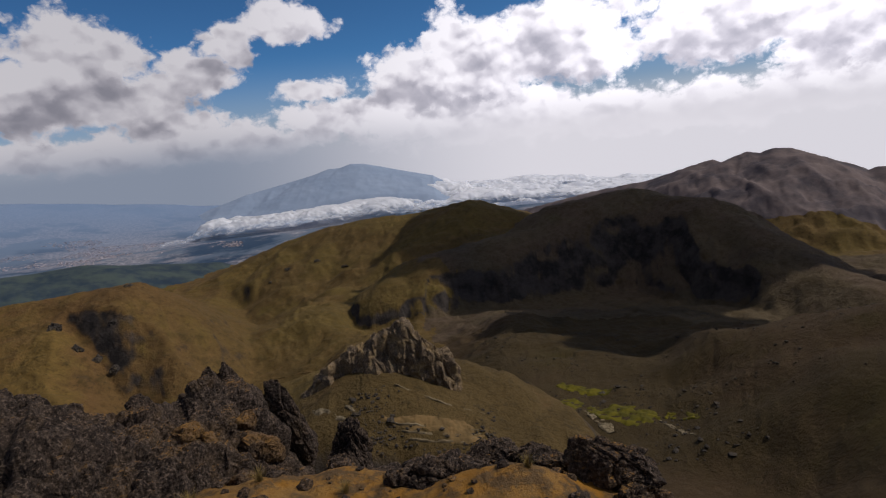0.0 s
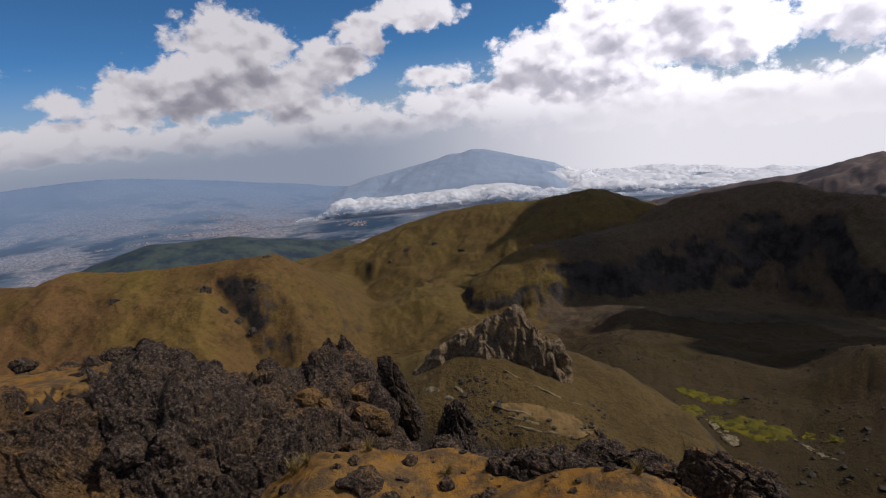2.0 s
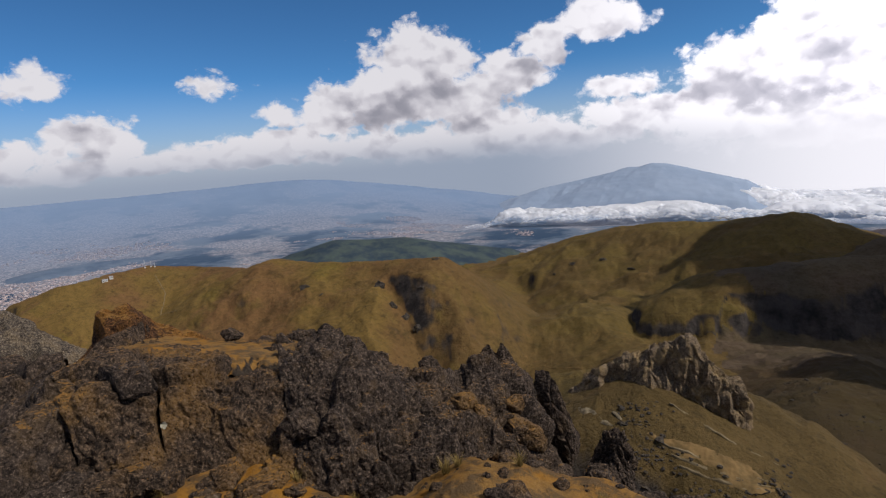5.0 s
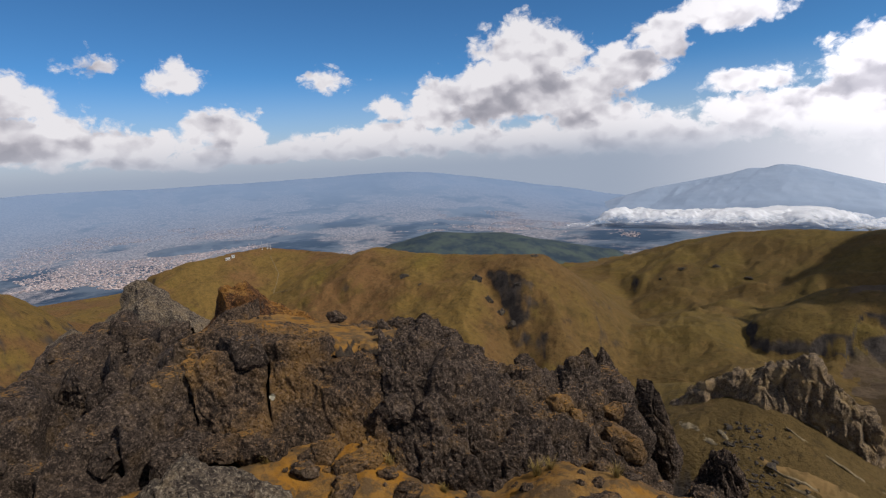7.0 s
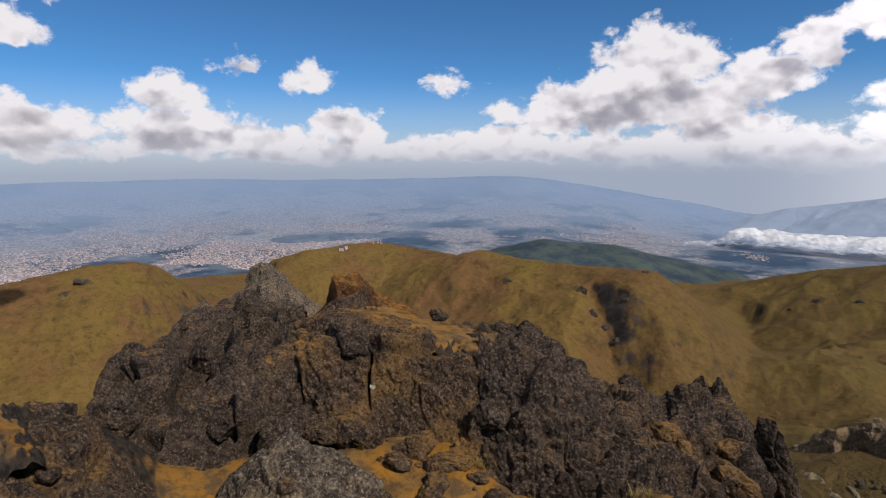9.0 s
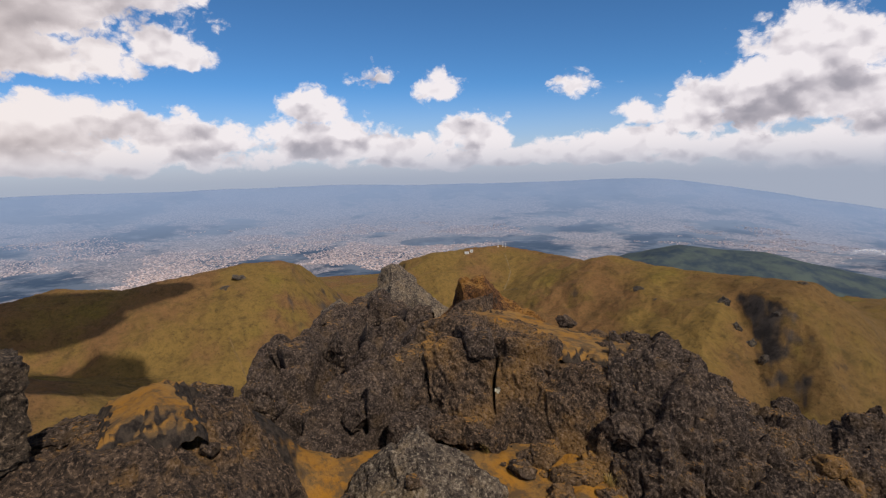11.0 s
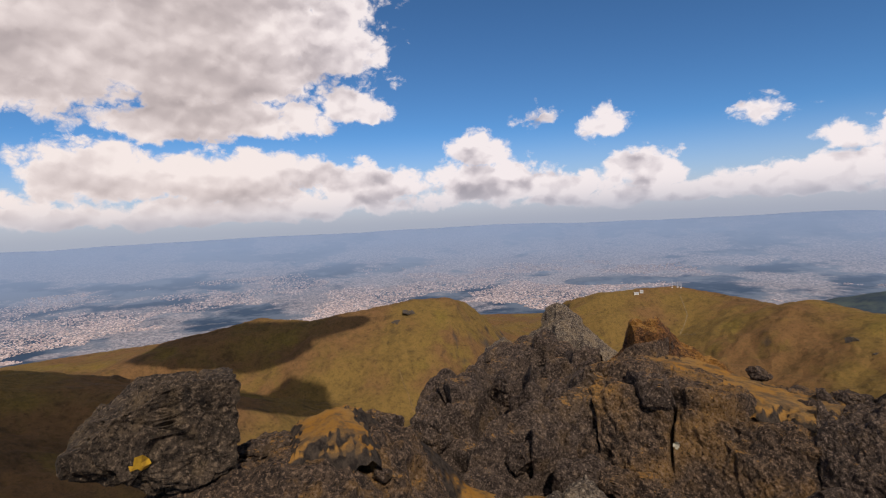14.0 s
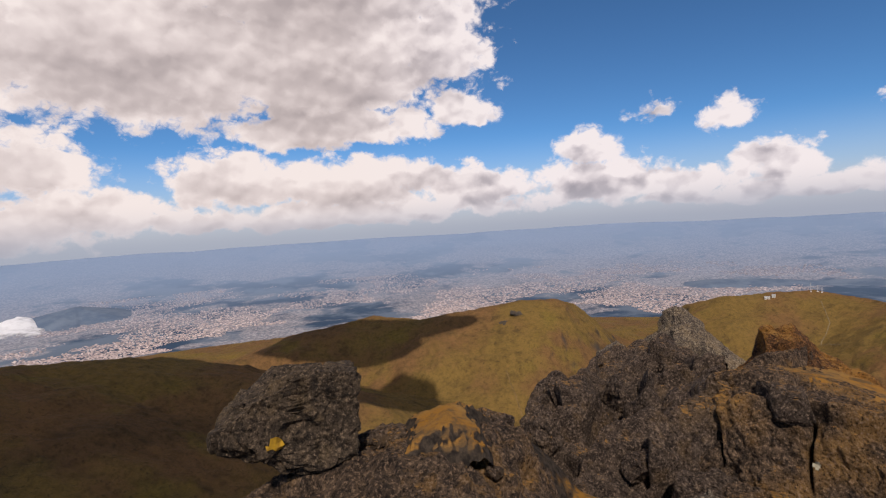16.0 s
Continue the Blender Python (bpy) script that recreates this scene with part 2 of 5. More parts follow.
def moor_material(name, grass_a, grass_b, fleck, greener=None):
    """Tussock moor: two grasses, dark cushions, rock where it is steep."""
    m, t, p, pos = material(name, 0.95, 0.08)
    nrm = node(t, "ShaderNodeSeparateXYZ", {0: node(t, "ShaderNodeNewGeometry").outputs["Normal"]}).outputs[2]
    n1 = noise_tex(t, pos, 0.006, 6.0, 0.6)
    n2 = noise_tex(t, pos, 0.035, 8.0, 0.7)
    n3 = noise_tex(t, pos, 0.25, 5.0, 0.7)
    col = mix(t, spread(t, n1, 0.43, 0.57), grass_a, grass_b)
    col = mix(t, spread(t, n2, 0.50, 0.70, 0.0, 0.75), col, (0.068, 0.046, 0.018))
    col = mix(t, spread(t, noise_tex(t, pos, 0.011, 5.0, 0.6), 0.55, 0.72, 0.0, 0.7), col, fleck)
    if greener:
        # greener and darker on the valley's side
        side = node(t, "ShaderNodeSeparateXYZ", {0: vcalc(t, "NORMALIZE", pos)}).outputs[0]
        side = spread(t, calc(t, "MULTIPLY_ADD", n1, 0.5, calc(t, "ADD", side, -0.25)), -0.72, -0.20, 0.0, 0.65)
        col = mix(t, side, col, greener)
    n4 = noise_tex(t, pos, 0.11, 8.0, 0.75)
    n5 = noise_tex(t, pos, 1.3, 5.0, 0.7)
    col = mix(t, spread(t, n4, 0.46, 0.62, 0.0, 0.42), col, (0.062, 0.043, 0.016))
    col = mix(t, spread(t, n4, 0.30, 0.44, 0.5, 0.0), col, tuple(1.35 * c for c in grass_b))
    col = mix(t, spread(t, n3, 0.54, 0.68, 0.0, 0.6), col, (0.045, 0.034, 0.016))
    col = mix(t, spread(t, n5, 0.50, 0.66, 0.0, 0.5), col, (0.05, 0.036, 0.014))
    steep = calc(t, "ADD", nrm, calc(t, "MULTIPLY_ADD", n2, 0.16, -0.08))
    stone = mix(t, spread(t, n2, 0.35, 0.65), (0.026, 0.022, 0.019), (0.075, 0.062, 0.050))
    col = mix(t, spread(t, steep, 0.56, 0.70, 1.0, 0.0), col, stone)
    col = mix(t, 1.0, col, (0.76, 0.76, 0.8), "MULTIPLY")
    t.links.new(col, p.inputs["Base Color"])
    bump(t, p, calc(t, "ADD", n2, calc(t, "ADD", calc(t, "MULTIPLY", n4, 0.5), calc(t, "MULTIPLY", n3, 0.2))), 0.75, 6.0)
    return m


def plain_material():
    """The basin with haze painted into its blues: fields, woods and the speckle of the town."""
    m, t, p, pos = material("haze_tinted_basin", 1.0, 0.0)
    n1 = noise_tex(t, pos, 0.0022, 7.0, 0.62)
    n2 = noise_tex(t, pos, 0.012, 5.0, 0.6)
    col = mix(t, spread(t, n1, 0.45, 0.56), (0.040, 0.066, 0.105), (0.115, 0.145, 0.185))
    town = spread(t, calc(t, "ADD", noise_tex(t, pos, 0.0018, 4.0, 0.6), calc(t, "MULTIPLY", n2, 0.25)), 0.56, 0.66)
    bits = node(t, "ShaderNodeTexVoronoi", {"Vector": pos, "Scale": 0.11}, feature="F1")
    roofs = ramp(t, node(t, "ShaderNodeSeparateXYZ", {0: bits.outputs["Color"]}).outputs[0],
                 [(0.0, (0.15, 0.15, 0.17)), (0.5, (0.29, 0.26, 0.26)), (0.9, (0.46, 0.42, 0.41))])
    col = mix(t, calc(t, "MULTIPLY", town, 0.65), col, roofs)
    # painted haze: farther off the colour fades to blue and every contrast thins
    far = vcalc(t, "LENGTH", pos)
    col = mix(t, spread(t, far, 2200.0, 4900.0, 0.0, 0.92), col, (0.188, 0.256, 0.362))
    col = mix(t, 1.0, col, (0.85, 0.85, 0.87), "MULTIPLY")
    t.links.new(col, p.inputs["Base Color"])
    return m


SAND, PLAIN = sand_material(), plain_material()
MOOR = moor_material("paramo_grass", (0.200, 0.125, 0.034), (0.188, 0.100, 0.038), (0.188, 0.138, 0.026), (0.112, 0.082, 0.025))
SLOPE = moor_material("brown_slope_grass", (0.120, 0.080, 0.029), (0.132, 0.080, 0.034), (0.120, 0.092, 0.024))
# browns made paler to paint in the haze lying before the massif
MASSIF = moor_material("massif_moor_haze_lift", (0.110, 0.082, 0.046), (0.115, 0.080, 0.050), (0.105, 0.088, 0.040))
# the moor's material again in darker browns, laid over the hollow
DARK_MOOR = moor_material("dark_brown_moor", (0.062, 0.043, 0.018), (0.072, 0.046, 0.022), (0.070, 0.056, 0.015))


def plain_colour(name, a, b, scale, relief=0.0, rough=0.95):
    m, t, p, pos = material(name, rough, 0.05)
    n = noise_tex(t, pos, scale, 6.0, 0.65)
    t.links.new(mix(t, spread(t, n, 0.35, 0.65), tuple(0.85 * c for c in a), tuple(0.85 * c for c in b)), p.inputs["Base Color"])
    if relief:
        bump(t, p, n, 0.5, relief)
    return m


CLOUD = plain_colour("cloud_white", (0.88, 0.88, 0.90), (0.98, 0.975, 0.99), 0.006)
CLOUD_SEA = plain_colour("cloud_sea_white", (1.10, 1.09, 1.11), (1.14, 1.13, 1.14), 0.003)


def thin_out(m):
    """Cloud grows thin where its density falls off."""
    t = m.node_tree
    d = node(t, "ShaderNodeAttribute")
    d.attribute_name = "cloudiness"
    ragged = calc(t, "ADD", d.outputs["Fac"], calc(t, "MULTIPLY_ADD", noise_tex(t, node(t, "ShaderNodeNewGeometry").outputs["Position"], 0.02, 6.0, 0.6), 1.6, -0.8))
    thick = node(t, "ShaderNodeMixShader", {0: 0.4, 1: t.nodes["Principled BSDF"].outputs[0], 2: node(t, "ShaderNodeBsdfTranslucent", {"Color": (0.92, 0.92, 0.94, 1)}).outputs[0]})
    both = node(t, "ShaderNodeMixShader", {0: spread(t, ragged, 0.20, 1.30), 1: node(t, "ShaderNodeBsdfTransparent").outputs[0], 2: thick.outputs[0]})
    t.links.new(both.outputs[0], t.nodes["Material Output"].inputs[0])


thin_out(CLOUD)
thin_out(CLOUD_SEA)
# haze is painted into these base colours: blue hills and woods, purple-grey volcano
FAR_HILL = plain_colour("haze_tinted_hill", (0.088, 0.122, 0.178), (0.135, 0.17, 0.225), 0.010)
FAR_PEAK = plain_colour("haze_tinted_peak", (0.255, 0.315, 0.41), (0.285, 0.345, 0.44), 0.004)
WOOD_HILL = plain_colour("haze_tinted_wooded_hill", (0.030, 0.045, 0.062), (0.066, 0.084, 0.076), 0.014)
VOLCANO = plain_colour("bare_volcano", (0.072, 0.062, 0.068), (0.165, 0.128, 0.118), 0.012, 9.0)


def high_cloud_material():
    """Cumulus lets part of the daylight through."""
    m, t, p, pos = material("cumulus_white", 1.0, 0.0)
    p.inputs["Base Color"].default_value = (0.85, 0.84, 0.84, 1)
    clear = node(t, "ShaderNodeBsdfTransparent")
    both = node(t, "ShaderNodeMixShader", {0: 0.30, 1: p.outputs[0], 2: clear.outputs[0]})
    t.links.new(both.outputs[0], t.nodes["Material Output"].inputs[0])
    return m


CLOUD_HIGH = high_cloud_material()
MOSS = plain_colour("yellow_bog_moss", (0.125, 0.105, 0.012), (0.075, 0.065, 0.014), 0.12, 1.0)
PALE_EARTH = plain_colour("pale_trodden_earth", (0.22, 0.17, 0.10), (0.12, 0.09, 0.05), 0.3, 0.3)
SCREE = plain_colour("pale_scree", (0.24, 0.19, 0.12), (0.09, 0.07, 0.04), 0.6, 1.0)
OCHRE_EARTH = plain_colour("ochre_earth", (0.19, 0.12, 0.05), (0.10, 0.068, 0.030), 0.25, 0.5)
WHITE_PAINT = plain_colour("weathered_white_paint", (0.62, 0.60, 0.55), (0.75, 0.73, 0.68), 1.0, 0.0)
METAL = plain_colour("grey_painted_steel", (0.35, 0.35, 0.36), (0.45, 0.45, 0.46), 0.8, 0.0)
DRY_GRASS = plain_colour("dry_straw_grass", (0.28, 0.20, 0.07), (0.16, 0.11, 0.035), 9.0, 0.0)
# ---------- noise for the shapes ----------
rng = np.random.default_rng(7)
TABLE = rng.permutation(512)


def lattice(ix, iy, iz):
    return TABLE[(TABLE[(TABLE[ix & 511] + iy) & 511] + iz) & 511] / 255.5 - 1.0


def vnoise(x, y, z):
    """Smooth value noise, -1..1."""
    fx, fy, fz = np.floor(x), np.floor(y), np.floor(z)
    ix, iy, iz = fx.astype(np.int64), fy.astype(np.int64), fz.astype(np.int64)
    u, v, w = x - fx, y - fy, z - fz
    u, v, w = (q * q * q * (q * (q * 6 - 15) + 10) for q in (u, v, w))
    out = 0
    for dx in (0, 1):
        for dy in (0, 1):
            for dz in (0, 1):
                out = out + lattice(ix + dx, iy + dy, iz + dz) * (u if dx else 1 - u) * (v if dy else 1 - v) * (w if dz else 1 - w)
    return out


def fbm(x, y, z, octaves=5, gain=0.5, ridged=False):
    total, amp, norm = 0, 1.0, 0
    for k in range(octaves):
        s = 2.03 ** k
        n = vnoise(x * s + 17.3 * k, y * s + 5.1 * k, z * s + 9.7 * k)
        total = total + amp * ((1 - 2 * np.abs(n)) if ridged else n)
        norm += amp
        amp *= gain
    return total / norm


def cells(x, y, z):
    """Nearest and second nearest cell distance, a number for the cell, and the way from its middle."""
    ix, iy, iz = (np.floor(q).astype(np.int64) for q in (x, y, z))
    f1, f2 = np.full(x.shape, 9.0), np.full(x.shape, 9.0)
    tag = np.zeros(x.shape)
    vx, vy, vz = np.zeros(x.shape), np.zeros(x.shape), np.zeros(x.shape)
    for dx in (-1, 0, 1):
        for dy in (-1, 0, 1):
            for dz in (-1, 0, 1):
                cx, cy, cz = ix + dx, iy + dy, iz + dz
                h = lattice(cx, cy, cz)
                ax = x - (cx + 0.5 + 0.45 * h)
                ay = y - (cy + 0.5 + 0.45 * lattice(cx + 71, cy + 13, cz + 5))
                az_ = z - (cz + 0.5 + 0.45 * lattice(cx + 29, cy + 111, cz + 47))
                d = np.sqrt(ax * ax + ay * ay + az_ * az_)
                near = d < f1
                f2 = np.where(near, f1, np.minimum(f2, d))
                f1, tag = np.where(near, d, f1), np.where(near, h, tag)
                vx, vy, vz = np.where(near, ax, vx), np.where(near, ay, vy), np.where(near, az_, vz)
    return f1, f2, tag, vx, vy, vz


def blocks(x, y, z, deep=0.55, wide=0.12):
    """Fractured rock: tilted blocks with clefts between them, about -1..1."""
    f1, f2, tag, vx, vy, vz = cells(x, y, z)
    t2, t3 = np.sin(tag * 57.1), np.sin(tag * 91.7)
    step = 0.55 * tag + 0.9 * (vx * t2 + vy * t3 + vz * np.sin(tag * 23.3))
    cleft = np.clip(1 - (f2 - f1) / wide, 0, 1)
    return step - deep * cleft


def smooth_max(a, b, k):
    h = np.clip(0.5 + 0.5 * (a - b) / k, 0, 1)
    return b + (a - b) * h + k * h * (1 - h)


# ---------- the lie of the land ----------
# falling away from the summit: distance, height
FALL_R = [0, 3, 6, 9, 14, 20, 35, 60, 120, 200, 300, 400, 500, 800, 1500, 2000, 2500, 3000, 3500, 4000, 4500, 4950]
FALL_Z = [-2.0, -2.7, -4.6, -7.0, -11, -15.5, -27, -46, -85, -131, -182, -217, -240, -280, -350, -380, -395, -388, -365, -310, -225, -120]

# ridges: crest as bearing, distance, elevation; then the fall to either side and the roundness
RIDGES = {
    "mast_hill": ([(70, 1120, -12.4), (68, 1150, -10.2), (65, 1200, -8.6), (58.4, 1250, -7.9), (53.5, 1200, -8.8), (49.5, 1080, -9.7), (47.2, 1000, -8.9), (44, 960, -9.7),
                   (38.8, 900, -10.2), (31, 820, -10.5), (27.8, 820, -10.8), (24.9, 850, -12.1), (22.5, 880, -13.5), (20.8, 900, -15)], 0.44, 7),
    "valley_ridge": ([(26, 1900, -11.6), (20.3, 1700, -11.2), (15.4, 1650, -9.1), (11.3, 1600, -8.3), (7.5, 1550, -8.0), (2.5, 1500, -8.1),
                      (-1.0, 1450, -7.6), (-3.3, 1420, -7.3), (-5, 1420, -8.0), (-9, 1350, -9.2)], 0.36, 8),
    "massif": ([(5, 830, -14.5), (1.5, 860, -12.7), (-5, 900, -11.6), (-10.7, 950, -10.7), (-12.5, 1000, -8.6), (-16.5, 1020, -8.0), (-19.8, 1050, -7.5),
                (-23, 1020, -8.4), (-26.4, 980, -8.8), (-28.8, 940, -10.4), (-31, 900, -11.7), (-34.6, 850, -14), (-37.5, 800, -15.8), (-44, 760, -17)], 0.62, 24),
    "back_ridge": ([(-8.5, 2100, -8.9), (-16.6, 2000, -7.4), (-21.4, 1950, -6.8), (-26.2, 1900, -5.4), (-27.1, 1900, -5.25), (-28, 1900, -5.75), (-29.2, 1890, -5.35), (-29.9, 1880, -4.7), (-31.1, 1880, -4.95), (-32.1, 1880, -4.55),
                    (-33.3, 1880, -4.65), (-33.9, 1885, -5.6), (-35, 1900, -6.3), (-37, 1900, -6.9), (-38.3, 1900, -7.2), (-39.4, 1900, -6.6), (-48, 1900, -6.0), (-60, 1900, -9)], 0.45, 3),
    "left_hill": ([(118, 900, -13.5), (113, 950, -12.1), (108, 1000, -10.6), (105, 1020, -10.1), (100, 1050, -9.3), (95.6, 1000, -10.2), (91.2, 980, -9.5),
                   (87.9, 980, -9.2), (84.4, 980, -8.6), (81.3, 980, -8.6), (78.7, 960, -10.4), (76.2, 920, -12), (73.5, 840, -14.5)], 0.46, 9),
    "dark_ridge": ([(150, 600, -8), (138, 650, -8.6), (131.8, 700, -9.7), (128, 700, -10.2), (124, 700, -10.5), (119.5, 680, -12), (112.6, 640, -14), (108, 600, -17)], 0.40, 20),
    "crag_spur": ([(24.0, 140, -30.0), (18.0, 135, -29.6), (14.5, 133, -29.2), (11.4, 132, -27.8), (9.2, 129, -22.9), (7.4, 131, -26.4), (4, 130, -26.8), (1, 127, -27.8), (-1.5, 123, -29.6), (-3.6, 119, -34.0)], 0.42, 2.5),
    "scree_rib": ([(-38, 420, -19), (-44, 380, -17), (-60, 300, -14)], 0.5, 12),
}


def crest_points(rows):
    return np.array([tuple(rise(*row)) for row in rows])


def to_crest(x, y, pts, fall, rnd):
    """The height of a ridge's flanks at x, y, and the distance from its crest in plan."""
    tent, best = np.full(x.shape, -1e9), np.full(x.shape, 1e9)
    for (ax, ay, az_), (bx, by, bz) in zip(pts[:-1], pts[1:]):
        vx, vy = bx - ax, by - ay
        t = np.clip(((x - ax) * vx + (y - ay) * vy) / (vx * vx + vy * vy), 0, 1)
        d = np.hypot(x - ax - t * vx, y - ay - t * vy)
        best = np.minimum(best, d)
        tent = np.maximum(tent, az_ + t * (bz - az_) - fall * (np.sqrt(d * d + rnd * rnd) - rnd))
    return tent, best


# gullies cut into the flanks: bearing, distance; then depth and half width
GULLIES = [([(22, 1500), (20.4, 1200), (20.0, 960), (21.0, 780), (22.6, 640), (25, 540)], 60, 80), ([(78, 560), (76, 760), (74.2, 960), (73, 1200), (72.4, 1500)], 62, 62), ([(35.5, 800), (33.2, 700), (31.0, 610), (28.5, 530), (25, 470)], 52, 38), ([(52, 900), (47, 700), (40, 560)], 14, 50),
           ([(-2, 1250), (1, 1080), (4, 960)], 16, 40), ([(88, 830), (80, 640), (74, 520)], 16, 60), ([(10, 1480), (13, 1280), (17, 1050)], 12, 40),
           ([(4, 1400), (9, 1180), (14, 950)], 10, 35), ([(62, 1080), (56, 880), (51, 740)], 14, 60)]


# the hollow below the first view drops faster and lies flatter
HOLLOW_R = [20, 35, 60, 120, 200, 250, 300, 340, 400, 500, 640, 800]
HOLLOW_Z = [-15.5, -29, -52, -101, -152, -168, -176, -181, -189, -206, -240, -280]


def hollow(x, y):
    """How far a place belongs to the hollow, 0 to 1."""
    r, a = np.hypot(x, y), np.degrees(np.arctan2(-x, y))
    side = np.clip((4 - a) / 11, 0, 1) * np.clip((a + 100) / 30, 0, 1)
    return side * side * (3 - 2 * side) * np.clip((r - 18) / 20, 0, 1) * np.clip((800 - r) / 150, 0, 1)


def basin(x, y):
    """The fall from the summit to the basin and its far rim, which sinks away under the cloud sea."""
    r = np.hypot(x, y)
    a = np.degrees(np.arctan2(-x, y))
    sink = (np.interp(a, [-60, -50, -25, 0], [0, 1.45, 1.45, 1]) * (0.5 + 0.5 * np.cos(np.pi * np.clip((a - 12) / 34, 0, 1)))) * np.clip((r - 2700) / 2250, 0, 1)
    fall, w = np.interp(r, FALL_R, FALL_Z), hollow(x, y)
    return fall + (np.interp(r, HOLLOW_R, HOLLOW_Z) - fall) * w - 345 * sink


def land(x, y):
    r = np.hypot(x, y)
    z = basin(x, y)
    far = np.clip((r - 25) / 120, 0, 1)
    zero = 0 * x
    wx = x + 40 * fbm(x / 240, y / 240, zero + 8.1, 3)
    wy = y + 40 * fbm(x / 240, y / 240, zero + 2.9, 3)
    gully = fbm(wx / 190, wy / 190, zero + 3.3, 6, 0.52, True)
    rough = fbm(wx / 60, wy / 60, zero + 1.7, 5, 0.55)
    bear = np.degrees(np.arctan2(-x, y))
    ribs = fbm(bear * 0.30 + r / 160 + 1.6 * rough, r / 300 + gully, zero + 5.5, 5, 0.6, True)      # spurs and runnels down the slopes
    inner = far * np.clip((2100 - r) / 500, 0, 1)
    calm = 1 - 0.45 * hollow(x, y) * np.clip((520 - r) / 120, 0, 1)
    z = z + calm * inner * (gully * 16 + rough * 8) * np.clip(r / 400, 0.2, 1)
    for name, (rows, fall, rnd) in RIDGES.items():
        small = name == "crag_spur"
        tent, d = to_crest(x, y, crest_points(rows), fall, rnd)
        n = fbm(wx / (24 if small else 130), wy / (24 if small else 130), zero + len(name), 6, 0.55, True)
        tent = tent + n * np.minimum(d * 0.22, 3.0 if small else {"massif": 32.0, "mast_hill": 10.0, "back_ridge": 34.0}.get(name, 11.0)) + rough * np.minimum(d * 0.09, 9)
        if name == "massif":
            edge = d + 45 * n
            drop = np.clip((edge - 75) / 60, 0, 1)
            tent = tent - 52 * drop * drop * (3 - 2 * drop)
        if small:
            tent = tent - 0.9 * np.maximum(d - 24, 0)
        else:
            tent = tent + ribs * np.minimum(d * 0.06, 5.0) * np.clip((r - 650) / 300, 0, 1)
        z = smooth_max(z, tent, 2.0 if small else 8.0)
    for line, deep, wide in GULLIES:
        # shallow at both ends, deepest along the middle
        flat = np.array([tuple(spot(a, q, deep * (0.2 if k in (0, len(line) - 1) else 1.0))) for k, (a, q) in enumerate(line)])
        cut, _ = to_crest(x, y, flat, deep / (1.5 * wide), 5)
        z = z - np.maximum(cut - 4 * rough, 0)
    detail = fbm(x / 22, y / 22, zero, 5, 0.6)
    z = z + np.clip((r - 3900) / 700, 0, 1) * (4 + 18 * fbm(x / 700, y / 700, zero + 6, 5))
    return z + far * detail * np.minimum(3.4, r / 200) * np.clip((2400 - r) / 500, 0.15, 1)


# the summit's own ground, by a few spot heights: bearing, distance, height
SPOTS = [(55, 7.4, -4.0), (64, 7.2, -3.95), (60, 7.2, -3.95), (57, 6.6, -4.1), (62, 6.6, -4.1), (38, 7.0, -4.4), (62, 8.0, -4.3), (49, 9.6, -2.95), (52, 10.5, -2.9), (45, 9.3, -3.1), (95, 8, -2.95), (90, 7.5, -2.95),
         (104, 6.5, -2.95), (118, 6, -2.95), (104, 4.6, -3.2), (118, 4.4, -3.2), (92, 4.8, -3.4), (82, 6, -4.4), (70, 6.4, -4.5), (75, 9, -4.6), (68, 12, -4.4), (28, 9, -5.0), (14, 8, -5.3), (-6, 5.2, -3.75), (-20, 6, -4.15), (-2, 6.8, -4.5), (-14, 6.6, -4.4), (10, 6, -4.1),
         (25, 6, -3.9), (0, 2, -2.0), (120, 2, -2.0), (200, 4, -2.4), (280, 4, -2.4), (78, 14, -6.5), (100, 11, -4.6)]


def summit(x, y, z):
    w_all, z_all = 1e-9, 0
    for a, d, h in SPOTS:
        p = spot(a, d, h)
        w = 1 / ((x - p.x) ** 2 + (y - p.y) ** 2 + 0.15) ** 1.6
        w_all, z_all = w_all + w, z_all + w * h
    # the level ground ends soon before the first view, later beside the outcrop
    bearing = np.degrees(np.arctan2(-x, y))
    reach = np.interp(bearing, [-180, -60, -32, -24, -16, 4, 16, 26, 80, 90, 100, 120, 180], [5.5, 5.0, 5.4, 6.6, 8.2, 8.4, 9.8, 12.5, 13, 10.5, 9.6, 8.5, 6])
    near = np.clip((reach - np.hypot(x, y)) / (0.32 * reach), 0, 1)
    near = near * near * (3 - 2 * near)
    lumps = fbm(x / 0.9, y / 0.9, 0 * x, 6, 0.58) * 0.17
    return z * (1 - near) + near * (z_all / w_all + lumps)


def ground_height(x, y):
    x, y = np.atleast_1d(np.asarray(x, float)), np.atleast_1d(np.asarray(y, float))
    return summit(x, y, land(x, y))


